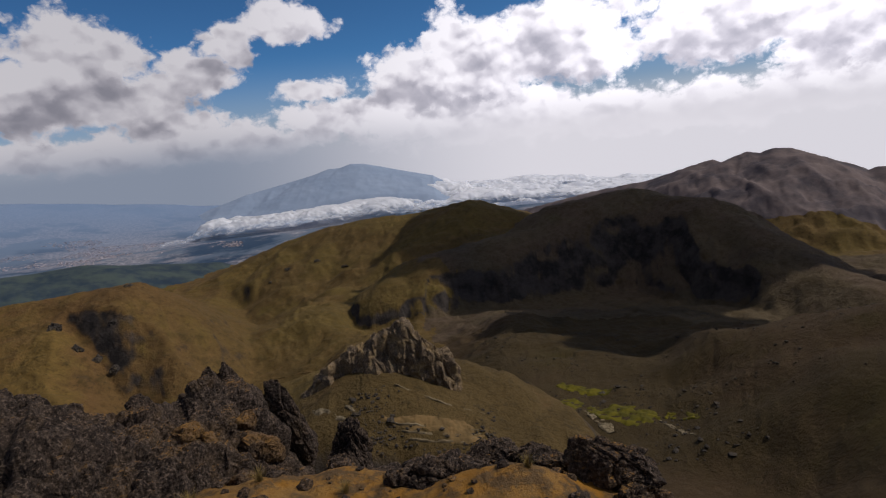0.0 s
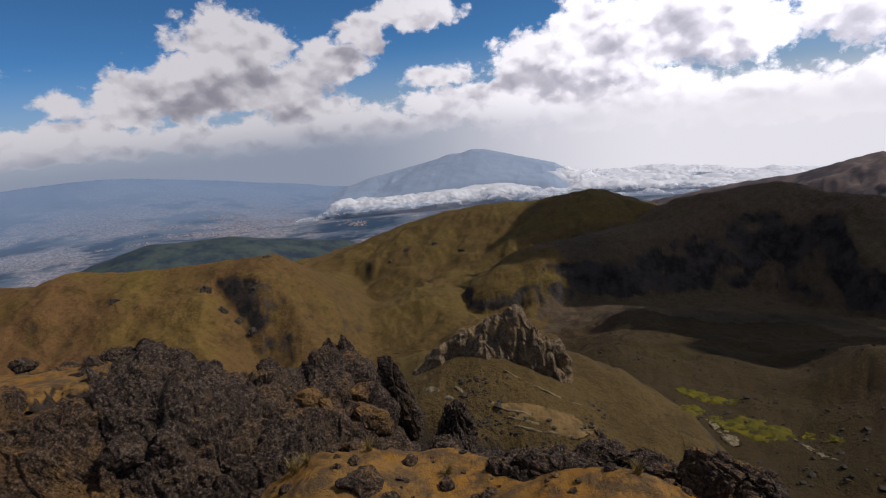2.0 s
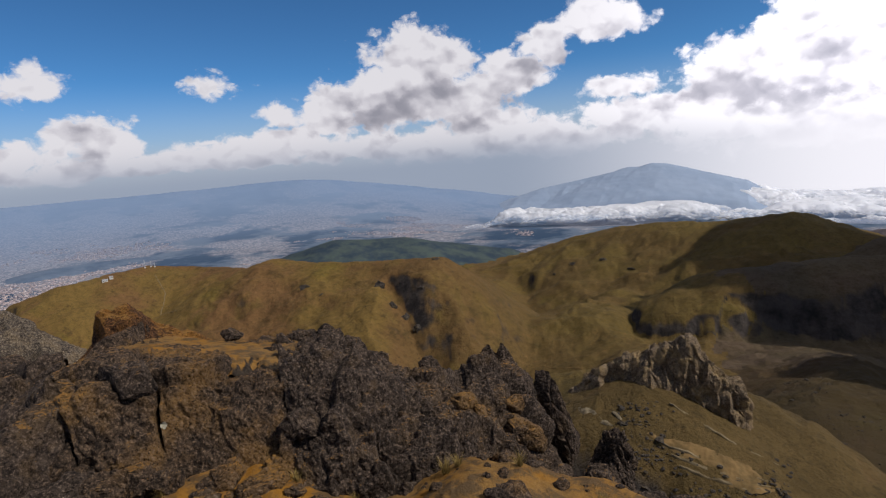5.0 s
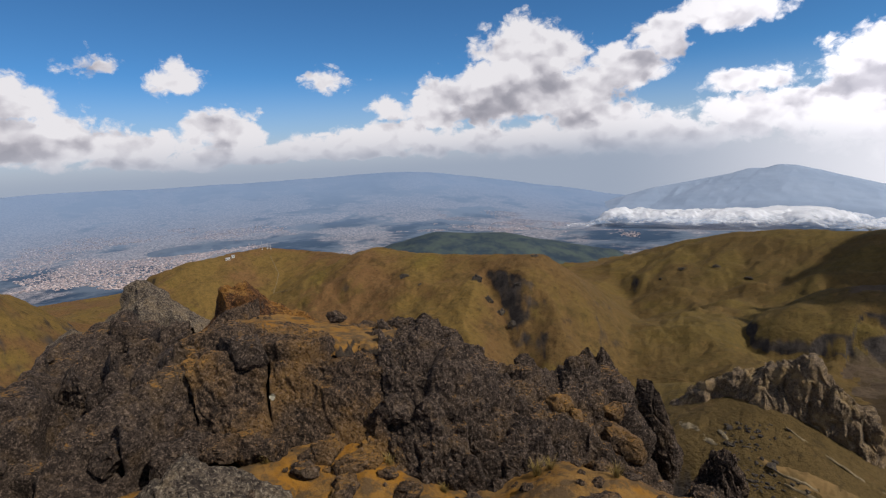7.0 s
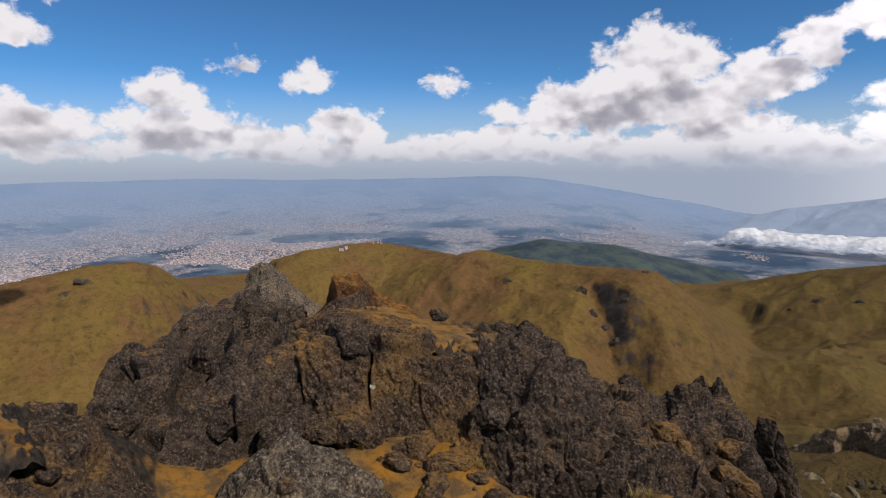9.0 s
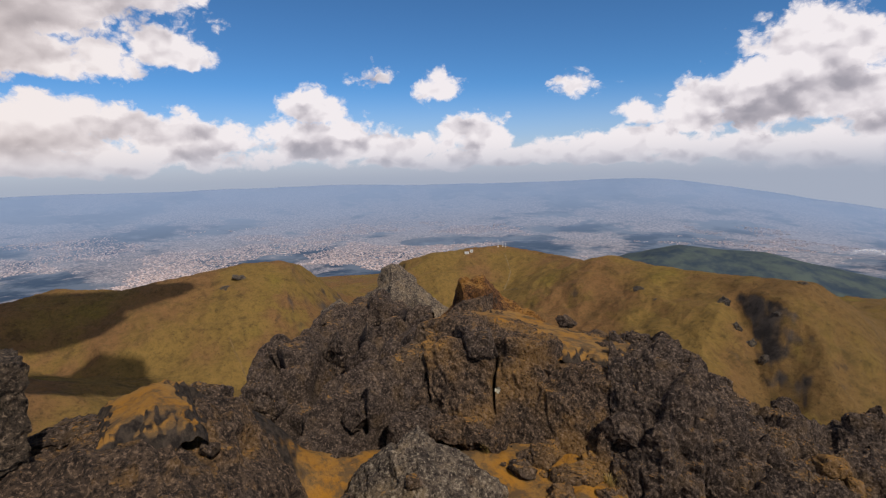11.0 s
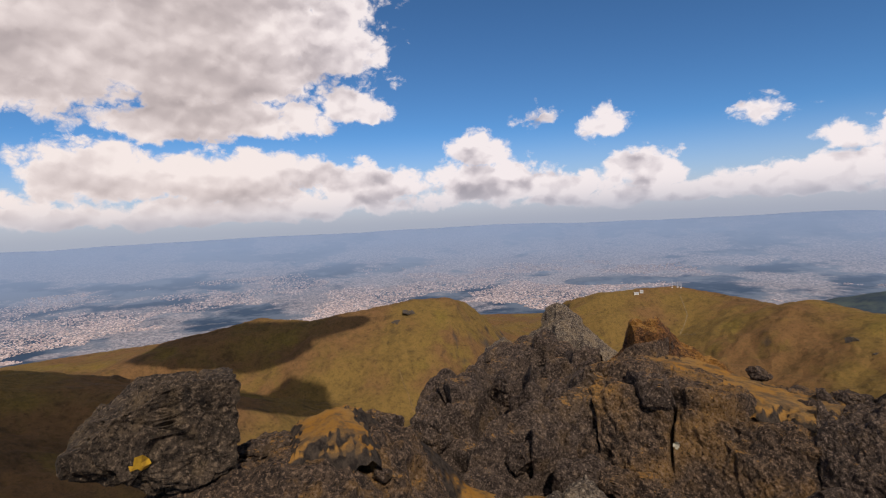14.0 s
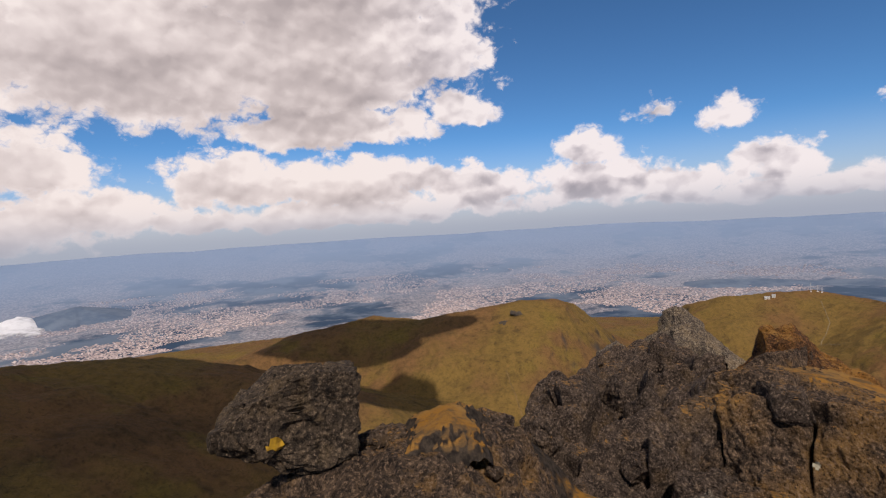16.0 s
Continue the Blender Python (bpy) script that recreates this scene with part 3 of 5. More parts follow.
def sheet(name, xs, ys, zs, mats, pick=None, wrap=False):
    """A grid of rows and columns as one smooth mesh."""
    rows, cols = xs.shape
    verts = np.stack([xs.ravel(), ys.ravel(), zs.ravel()], 1)
    i = np.arange(rows - 1)[:, None] * cols + np.arange(cols - 1 if not wrap else cols)[None, :]
    nxt = i + 1 if not wrap else np.arange(rows - 1)[:, None] * cols + (np.arange(cols)[None, :] + 1) % cols
    quads = np.stack([i, i + cols, nxt + cols, nxt], -1).reshape(-1, 4)
    me = bpy.data.meshes.new(name)
    me.vertices.add(len(verts))
    me.vertices.foreach_set("co", verts.astype(np.float32).ravel())
    me.loops.add(quads.size)
    me.loops.foreach_set("vertex_index", quads.astype(np.int32).ravel())
    me.polygons.add(len(quads))
    me.polygons.foreach_set("loop_start", np.arange(0, quads.size, 4, dtype=np.int32))
    me.polygons.foreach_set("use_smooth", np.ones(len(quads), bool))
    for m in mats:
        me.materials.append(m)
    if pick is not None:
        me.polygons.foreach_set("material_index", pick(verts[quads].mean(1)).astype(np.int32))
    me.update(calc_edges=True)
    return new(name, me)


azs = np.concatenate([np.arange(-46, 136, 0.18), np.arange(136, 314, 2.0)])
rads = np.concatenate([[0.0, 0.5, 1.1], np.geomspace(1.8, 14, 150), np.geomspace(14.5, 420, 120), np.geomspace(427, 2100, 240), np.geomspace(2120, 4950, 70)])
AA, RR = np.meshgrid(np.radians(azs), rads)
GX, GY = -RR * np.sin(AA), RR * np.cos(AA)
GZ = ground_height(GX.ravel(), GY.ravel()).reshape(GX.shape)


def ground_kind(c):
    r = np.hypot(c[:, 0], c[:, 1])
    a = np.degrees(np.arctan2(-c[:, 0], c[:, 1]))
    bare = (r > 1560) & (r < 2500) & (a < -7)
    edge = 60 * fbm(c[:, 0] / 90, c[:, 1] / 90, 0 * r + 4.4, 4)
    # the browner grounds on the first view's side: slope, hollow and massif
    moorland = (r > 17) & (a < np.interp(r, [17, 100, 140, 200, 300, 700, 900, 1300], [26, 20, 14, 4, 3, 1, 3, -9]) + edge * 0.12) & (r + edge < 1320)
    return np.where(r < 17, 0, np.where(bare, 3, np.where(moorland, np.where(r < 165, 5, np.where(r + edge > 640, 6, 4)), np.where(r < 2050, 1, 2))))


ground = sheet("ground", GX, GY, GZ, [SAND, MOOR, PLAIN, VOLCANO, DARK_MOOR, SLOPE, MASSIF], ground_kind, wrap=True)
tagged(ground, "mountain ground of grit, tussock moor and hazy basin", "ground", kind="structure")
# ---------- far hills, peaks and low cloud ----------


def far_ridge(name, rows, depth, fall, mat, label, category, seed, rough=14.0):
    """A hill range on the basin: crest along rows, falling to both sides."""
    pts = crest_points(rows)
    a0, a1 = min(r[0] for r in rows) - 5, max(r[0] for r in rows) + 5
    r0, r1 = min(r[1] for r in rows) - depth, max(r[1] for r in rows) + depth
    a, r = np.meshgrid(np.radians(np.arange(a0, a1, 0.12)), np.linspace(r0, min(r1, 4940), 60))
    x, y = -r * np.sin(a), r * np.cos(a)
    tent, d = to_crest(x.ravel(), y.ravel(), pts, fall, 20)
    n = fbm(x.ravel() / 170, y.ravel() / 170, 0 * d + seed, 5, 0.5, True)
    z = (tent + n * np.minimum(d * 0.08, rough)).reshape(x.shape)
    floor_z = basin(x, y) - 25
    rim = np.minimum(np.minimum(np.linspace(0, 6, 60), np.linspace(6, 0, 60))[:, None], np.minimum(np.degrees(a) - a0, a1 - np.degrees(a)) / 4)
    z = floor_z + (z - floor_z) * np.clip(rim, 0, 1)
    ob = sheet(name, x, y, np.maximum(z, floor_z), [mat])
    return tagged(ob, label, category)


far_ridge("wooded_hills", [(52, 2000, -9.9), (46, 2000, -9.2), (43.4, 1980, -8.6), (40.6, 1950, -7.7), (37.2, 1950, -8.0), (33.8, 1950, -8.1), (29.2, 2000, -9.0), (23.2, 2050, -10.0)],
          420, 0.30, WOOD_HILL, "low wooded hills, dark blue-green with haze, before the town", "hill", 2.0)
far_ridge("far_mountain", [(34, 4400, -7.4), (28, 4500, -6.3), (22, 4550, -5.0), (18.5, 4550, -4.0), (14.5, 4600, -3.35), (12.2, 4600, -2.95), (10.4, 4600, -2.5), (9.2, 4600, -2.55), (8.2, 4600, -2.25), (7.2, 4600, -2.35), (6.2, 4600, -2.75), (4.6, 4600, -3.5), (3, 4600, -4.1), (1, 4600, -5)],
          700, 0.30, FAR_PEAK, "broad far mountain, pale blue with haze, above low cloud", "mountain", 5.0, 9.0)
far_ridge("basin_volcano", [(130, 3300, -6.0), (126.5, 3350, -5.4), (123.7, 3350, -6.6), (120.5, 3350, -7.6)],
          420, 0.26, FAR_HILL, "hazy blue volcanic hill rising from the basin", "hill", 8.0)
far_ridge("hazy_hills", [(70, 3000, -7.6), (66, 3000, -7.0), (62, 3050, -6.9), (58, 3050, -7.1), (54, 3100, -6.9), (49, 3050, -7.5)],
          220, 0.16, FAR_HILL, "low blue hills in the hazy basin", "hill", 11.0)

def cloud_sheet(name, a0, a1, r0, r1, lift, seed, label, far_edge=6.0, mat=CLOUD, heave=1.0):
    """Low cloud lying on the basin: billowed crowns, ragged rim."""
    a, r = np.meshgrid(np.radians(np.arange(a0, a1, 0.09)), np.linspace(r0, r1, 170))
    u = (np.degrees(a) - a0) / (a1 - a0)
    v = (r - r0) / (r1 - r0)
    x, y = (-r * np.sin(a)).ravel(), (r * np.cos(a)).ravel()
    zero = np.full(x.size, seed)
    edge = np.minimum(np.minimum(u, 1 - u) * 5, np.minimum(v * 1.6, (1 - v) * far_edge)).ravel()
    body = np.clip(edge, 0, 1) * 1.25 + fbm(x / 300, y / 300, zero, 5, 0.55) * 1.1 - 0.35
    puff = np.clip(body, 0, 1) ** 0.8
    f1 = cells(x / 170, y / 170, zero)[0]
    f2 = cells(x / 38, y / 38, zero + 3)[0]
    z = basin(x, y) - 6 + puff * (lift + heave * (52 * (0.75 - f1) + 2.5 * (0.7 - f2)) + 10 * fbm(x / 130, y / 130, zero + 5, 5))
    z = z.reshape(a.shape)
    ob = sheet(name, x.reshape(a.shape), y.reshape(a.shape), z, [mat])
    ob.data.attributes.new("cloudiness", "FLOAT", "POINT").data.foreach_set("value", np.clip(body * 1.6, 0, 1.2).astype(np.float32))
    return tagged(ob, label, "cloud")


cloud_sheet("cloud_bank", -2, 28, 2600, 3900, 105, 4.2, "low white cloud bank lying over the valley", heave=0.32)
cloud_sheet("cloud_bank", -6, 8, 3700, 4500, 120, 9.4, "bank of cloud wrapping the foot of the far mountain", heave=0.5)
cloud_sheet("low_cloud", 128.5, 138, 2900, 3350, 16, 2.6, "ragged white cloud drifting round the basin volcano")
cloud_sheet("cloud_sea", -36, 7, 2900, 4940, 70, 7.9, "bright sea of cloud stretching to the horizon", 90.0, CLOUD_SEA, 0.45)

# ---------- high clouds that shade the land ----------


def shade_cloud(az, r, el, half, seed, label):
    """A cumulus between the sun and the place at that bearing, distance and elevation."""
    c = rise(az, r, el) + sun_way * 1300
    bm = bmesh.new()
    bmesh.ops.create_icosphere(bm, subdivisions=4, radius=1)
    for v in bm.verts:
        p = v.co
        k = 1 + 0.45 * noise.fractal(p * 1.6 + Vector((seed, 0, 0)), 1.0, 2.0, 4)
        v.co = Vector((p.x * half[0] * k, p.y * half[1] * k, p.z * 70 * k))
    me = bpy.data.meshes.new("cumulus_cloud")
    bm.to_mesh(me)
    bm.free()
    me.materials.append(CLOUD_HIGH)
    me.polygons.foreach_set("use_smooth", [True] * len(me.polygons))
    ob = new("cumulus_cloud", me)
    ob.location, ob.rotation_euler = c, (0, 0, radians(az))
    return tagged(ob, label, "cloud", "shading clouds")


shade_cloud(-18, 950, -13.6, (440, 240), 1.0, "broad grey-bottomed cumulus cloud over the massif")
shade_cloud(-29, 600, -20, (200, 170), 5.0, "ragged cumulus cloud over the hollow")
shade_cloud(-3, 1340, -9.0, (150, 160), 6.0, "small cumulus cloud over the ridge")
shade_cloud(101, 950, -11, (150, 55), 2.0, "long thin cumulus cloud over the grassy hill")
shade_cloud(99, 700, -15.5, (70, 60), 3.0, "small ragged cumulus cloud over the grassy hill")
shade_cloud(124, 400, -19, (150, 110), 8.0, "torn cumulus cloud over the lower ridge")
shade_cloud(127, 640, -13, (190, 150), 4.0, "cumulus cloud over the dark ridge")
# ---------- rocks of the summit ----------


def outcrop_material(name, dark, pale, warm, warm_amount, grit=1.0):
    """Volcanic rock with lichen specks, ochre stain, and grit lying where it is flat."""
    m, t, p, pos = material(name, 0.92, 0.15)
    n1 = noise_tex(t, pos, 0.9, 6.0, 0.6)
    n2 = noise_tex(t, pos, 7.0, 8.0, 0.78)
    n3 = noise_tex(t, pos, 24.0, 6.0, 0.75)
    dots = node(t, "ShaderNodeTexVoronoi", {"Vector": pos, "Scale": 22.0, "Randomness": 1.0}, feature="F1").outputs[0]
    nz = node(t, "ShaderNodeSeparateXYZ", {0: node(t, "ShaderNodeNewGeometry").outputs["Normal"]}).outputs[2]
    n0 = noise_tex(t, pos, 2.6, 5.0, 0.65)
    col = mix(t, spread(t, n2, 0.38, 0.62), dark, pale)
    col = mix(t, spread(t, n0, 0.52, 0.66, 0.0, 0.7), col, tuple(0.55 * a + 0.1 * b for a, b in zip(dark, pale)))
    col = mix(t, spread(t, n0, 0.34, 0.46, 0.55, 0.0), col, warm)
    col = mix(t, spread(t, n1, 0.62 - 0.25 * warm_amount, 0.76 - 0.2 * warm_amount, 0.0, 0.75), col, warm)
    col = mix(t, spread(t, n3, 0.54, 0.61, 0.0, 0.85), col, tuple(min(0.4, 2.3 * c) for c in pale))
    col = mix(t, calc(t, "MULTIPLY", spread(t, dots, 0.10, 0.30, 0.8, 0.0), spread(t, n2, 0.48, 0.60)), col, tuple(min(0.4, 2.6 * c) for c in pale))
    col = mix(t, spread(t, n3, 0.39, 0.47, 0.9, 0.0), col, tuple(0.25 * c for c in dark))
    if grit:
        flat = calc(t, "ADD", nz, calc(t, "MULTIPLY_ADD", n2, 0.5, calc(t, "MULTIPLY_ADD", n1, 0.5, -0.5)))
        sandy = mix(t, spread(t, n3, 0.40, 0.65), (0.40, 0.215, 0.048), (0.21, 0.125, 0.042))
        col = mix(t, spread(t, flat, grit, grit + 0.10, 0.0, 0.9), col, sandy)
    col = mix(t, 1.0, col, (0.66, 0.615, 0.60), "MULTIPLY")
    t.links.new(col, p.inputs["Base Color"])
    pits = node(t, "ShaderNodeTexVoronoi", {"Vector": pos, "Scale": 11.0, "Detail": 2.0}, feature="F1").outputs[0]
    h = calc(t, "ADD", calc(t, "MULTIPLY", n2, 1.0), calc(t, "ADD", calc(t, "MULTIPLY", n3, 0.75), calc(t, "MULTIPLY", pits, 0.5)))
    bump(t, p, h, 0.9, 0.055)
    return m


OUT_DARK = outcrop_material("dark_outcrop", (0.030, 0.022, 0.017), (0.104, 0.080, 0.060), (0.135, 0.092, 0.048), 0.34, 0.97)
OUT_WARM = outcrop_material("ochre_outcrop", (0.028, 0.021, 0.016), (0.118, 0.084, 0.055), (0.23, 0.135, 0.045), 0.48, 0.96)
OUT_RUST = outcrop_material("rusty_outcrop", (0.040, 0.019, 0.009), (0.125, 0.062, 0.024), (0.30, 0.14, 0.02), 0.8, 0.86)
OUT_GREY = outcrop_material("grey_outcrop", (0.042, 0.034, 0.028), (0.185, 0.152, 0.112), (0.24, 0.185, 0.11), 0.50, 1.02)
OUT_BOULDER = outcrop_material("dark_grey_boulder", (0.030, 0.024, 0.018), (0.104, 0.080, 0.054), (0.15, 0.11, 0.06), 0.35, 0.0)

# the long outcrop: bearing; foot of its face, brow and crest by elevation; distance of foot, brow and crest
FORM = [    (87.0, -37, -31.0, -29.0, 6.6, 8.2, 9.0), (85.2, -36, -26.0, -22.5, 6.6, 8.6, 9.6), (83.8, -36, -22.8, -18.3, 6.6, 8.8, 9.8), (81.6, -36, -22.4, -18.6, 6.6, 9.2, 10.6), (79.5, -36, -21.4, -16.4, 6.7, 9.4, 11.2),
    (77.0, -35, -20.8, -14.4, 6.8, 9.6, 12.6),
    (73.0, -34, -20.0, -12.8, 7.0, 9.4, 13.6), (71.0, -33, -19.5, -12.4, 7.2, 9.3, 13.4), (68.5, -32, -18.8, -14.2, 7.3, 9.2, 13.0), (65.6, -30, -17.5, -15.6, 8.0, 9.0, 12.5),
    (62.0, -28.5, -16.6, -13.8, 7.9, 8.9, 12.4), (57.5, -28.5, -17.2, -14.4, 7.7, 8.8, 12.2), (53.0, -29.5, -18.2, -15.8, 7.4, 8.7, 11.6),
    (48.0, -32, -19.6, -16.9, 6.9, 8.5, 10.8), (42.5, -33.5, -19.4, -17.0, 6.6, 8.3, 10.2), (39.0, -33.5, -20.8, -18.6, 6.6, 8.2, 9.9),
    (35.5, -34, -24.0, -22.2, 6.4, 8.2, 9.6), (31.5, -34.5, -23.5, -21.6, 6.3, 8.5, 9.8), (28.0, -34.5, -23.5, -22.0, 6.3, 8.7, 10.0),
    (25.2, -34.5, -21.6, -20.2, 6.8, 9.2, 10.2), (23.4, -34.5, -22.6, -21.0, 6.8, 9.2, 10.1), (21.0, -34.5, -25.0, -23.4, 6.8, 9.1, 10.0), (19.0, -35, -28.5, -27.0, 6.8, 8.8, 9.6), (16.8, -36, -32.0, -31.0, 6.8, 8.6, 9.2), (15.0, -38, -36.0, -35.5, 6.8, 8.4, 9.2), (13.0, -44, -43.0, -43.0, 6.8, 8.4, 9.2),
]
# the crag on the spur below, in the same way
CRAG = [
    (18.6, -28.5, -28.2, -28.0, 127.5, 130.5, 133.0), (17.4, -28.0, -25.6, -25.0, 127.2, 130.2, 132.7), (16.2, -28.0, -24.4, -23.9, 127.0, 130.0, 132.5), (14.1, -27.8, -23.0, -22.6, 126.4, 129.4, 132.0), (12.6, -27.6, -22.0, -21.7, 126.0, 129.0, 131.5),
    (11.4, -26.8, -21.4, -21.1, 125.7, 128.9, 131.2), (10.4, -25.0, -21.2, -20.8, 125.4, 128.8, 130.9), (9.5, -22.6, -21.2, -20.6, 125.2, 128.7, 130.7), (8.6, -22.4, -20.8, -20.2, 125.0, 128.5, 130.5), (7.2, -24.6, -20.3, -19.8, 124.5, 127.5, 130.0),
    (6.0, -25.6, -19.8, -19.3, 124.2, 127.2, 129.7), (5.0, -26.0, -19.4, -18.8, 123.9, 126.9, 129.4), (3.8, -26.5, -20.4, -19.9, 123.6, 126.6, 129.1), (2.6, -26.9, -21.2, -20.8, 123.2, 126.2, 128.7), (0.9, -27.2, -22.6, -22.2, 122.8, 125.8, 128.3),
    (-0.4, -27.4, -24.9, -24.5, 122.4, 125.4, 127.9), (-1.0, -28.4, -26.6, -26.2, 122.2, 125.2, 127.7), (-2.0, -30.0, -29.6, -29.4, 122.0, 125.0, 127.5),
]


def form_height(form, a, r, apron=0.9):
    """An outcrop's surface, at bearing a and distance r, before its blocks are broken up."""
    cols = [np.array(c, float)[::-1] for c in zip(*form)]
    az_c, e0, e1, e2, r0, r1, r2 = (np.interp(a, cols[0], c) for c in cols)
    z0, z1, z2 = (q * np.tan(np.radians(e)) for q, e in ((r0, e0), (r1, e1), (r2, e2)))
    foot = np.clip((r - r0) / (r1 - r0), 0, 1)
    face = z0 + (z1 - z0) * (1 - (1 - foot) ** 1.7)
    ledge = z1 + (z2 - z1) * np.clip((r - r1) / (r2 - r1), 0, 1)
    z = np.where(r < r1, face, ledge)
    return z - np.maximum(r - r2, 0) * 1.5 - np.maximum(r0 - r, 0) * apron


def rock_skin(form, a0, a1, step, rows, unit):
    """Points over an outcrop from under its foot, up the face, over the crest and down behind, evenly along the surface; and the outward normals."""
    a = np.arange(a0, a1 + step, step)
    cols = [np.array(c, float)[::-1] for c in zip(*form)]
    az_c, e0, e1, e2, r0, r1, r2 = (np.interp(a, cols[0], c) for c in cols)
    z0, z1, z2 = (q * np.tan(np.radians(e)) for q, e in ((r0, e0), (r1, e1), (r2, e2)))
    u = unit
    line_r = np.stack([r0 - 0.55 * u, r0, r0 + 0.42 * (r1 - r0), r0 + 0.72 * (r1 - r0), r1, 0.5 * (r1 + r2), r2, r2 + 0.3 * u, r2 + 0.8 * u, r2 + 1.2 * u])
    line_z = np.stack([z0 - 0.9 * u, z0, z0 + 0.60 * (z1 - z0), z0 + 0.89 * (z1 - z0), z1, 0.5 * (z1 + z2) + 0.04 * u, z2, z2 - 0.35 * u, z2 - 1.6 * u, z2 - 3.4 * u])
    t = np.concatenate([np.zeros((1, len(a))), np.cumsum(np.hypot(np.diff(line_r, axis=0), np.diff(line_z, axis=0)), 0)])
    # fewer rows behind, where nothing is seen
    want = np.concatenate([np.linspace(0, 0.80, int(rows * 0.86)), np.linspace(0.80, 1, rows - int(rows * 0.86) + 1)[1:]])
    r, z = np.empty((rows, len(a))), np.empty((rows, len(a)))
    for k in range(len(a)):
        q = want * t[-1, k]
        r[:, k], z[:, k] = np.interp(q, t[:, k], line_r[:, k]), np.interp(q, t[:, k], line_z[:, k])
    for _ in range(6):
        r[1:-1], z[1:-1] = (r[:-2] + 2 * r[1:-1] + r[2:]) / 4, (z[:-2] + 2 * z[1:-1] + z[2:]) / 4
    aa = np.radians(np.broadcast_to(a, r.shape))
    p = np.stack([-r * np.sin(aa), r * np.cos(aa), z], -1)
    n = np.cross(np.gradient(p, axis=0), np.gradient(p, axis=1))
    n /= np.linalg.norm(n, axis=-1)[..., None] + 1e-12
    if n[..., 2].mean() < 0:
        n = -n
    return np.broadcast_to(a, r.shape), r, p, n


def broken(p, s, style, lead):
    """How far rock of block size s stands out, in large breaks and small ones. breccia: knobbly lumps; face: broad planes; fins: slabs rising across the view at bearing lead."""
    x, y, z = p[:, 0] / s, p[:, 1] / s, p[:, 2] / s
    warp = 0.22 * fbm(x * 1.1, y * 1.1, z * 1.1, 4)
    fine = fbm(x * 15, y * 15, z * 15, 3, 0.62)
    lump = fbm(x * 0.75, y * 0.75, z * 0.75 + 4, 4)
    rag = np.clip(0.55 + 1.1 * fbm(x * 0.9, y * 0.9, z * 0.9 + 5, 3), 0.1, 1.25)
    if style == "fins":
        c, d = math.cos(radians(lead)), math.sin(radians(lead))
        side, deep = -x * c - y * d, -x * d + y * c
        along, across = (-side + 0.8 * z) / 1.28, (0.8 * side + z) / 1.28
        big = blocks(along / 1.7 + warp, across / 0.50 + warp, deep / 1.0, 0.35)
        mid = blocks(along / 0.6 + warp, across / 0.2 + warp, deep / 0.4 + warp, 0.4)
        f1 = cells(x * 7 + warp, y * 7, z * 7)[0]
        return s * (0.32 * big + 0.14 * rag * mid + 0.24 * lump), s * (0.05 * rag * (0.5 - f1) + 0.02 * fine)
    if style == "face":
        big = blocks(x / 1.25 + 2 * warp, y / 1.25 + warp, z / 1.6 + 3 - warp, 0.22, 0.05)
        mid = blocks(x / 0.42 + warp, y / 0.42, z / 0.5 + warp, 0.3, 0.1)
        f1 = cells(x * 8 + warp, y * 8, z * 8)[0]
        return s * (0.22 * big + 0.11 * rag * mid + 0.18 * lump), s * (0.10 * rag * (0.5 - f1) + 0.032 * fine)
    if style == "cliff":
        big = blocks(x / 0.8 + warp, y / 0.8 + warp, z / 1.9 + 3, 0.3)
        mid = blocks(x / 0.26 + warp, y / 0.26, z / 0.8 + warp, 0.4)
        chips = blocks(x / 0.1, y / 0.1 + warp, z / 0.22, 0.3)
        return s * (0.24 * big + 0.13 * mid + 0.2 * lump), s * (0.05 * rag * chips + 0.02 * fine)
    big = blocks(x / 1.1 + 2 * warp, y / 1.1 + warp, z / 1.2 + 3, 0.2, 0.08)
    mid = blocks(x / 0.33 + warp, y / 0.33, z / 0.33 + warp, 0.3)
    f1 = cells(x * 5.5 + warp, y * 5.5, z * 5.5)[0]
    g1 = cells(x * 13, y * 13 + warp, z * 13)[0]
    return s * (0.26 * big + 0.15 * rag * mid + 0.24 * lump), s * (0.12 * rag * (0.5 - f1) + 0.06 * (0.5 - g1) + 0.03 * fine)


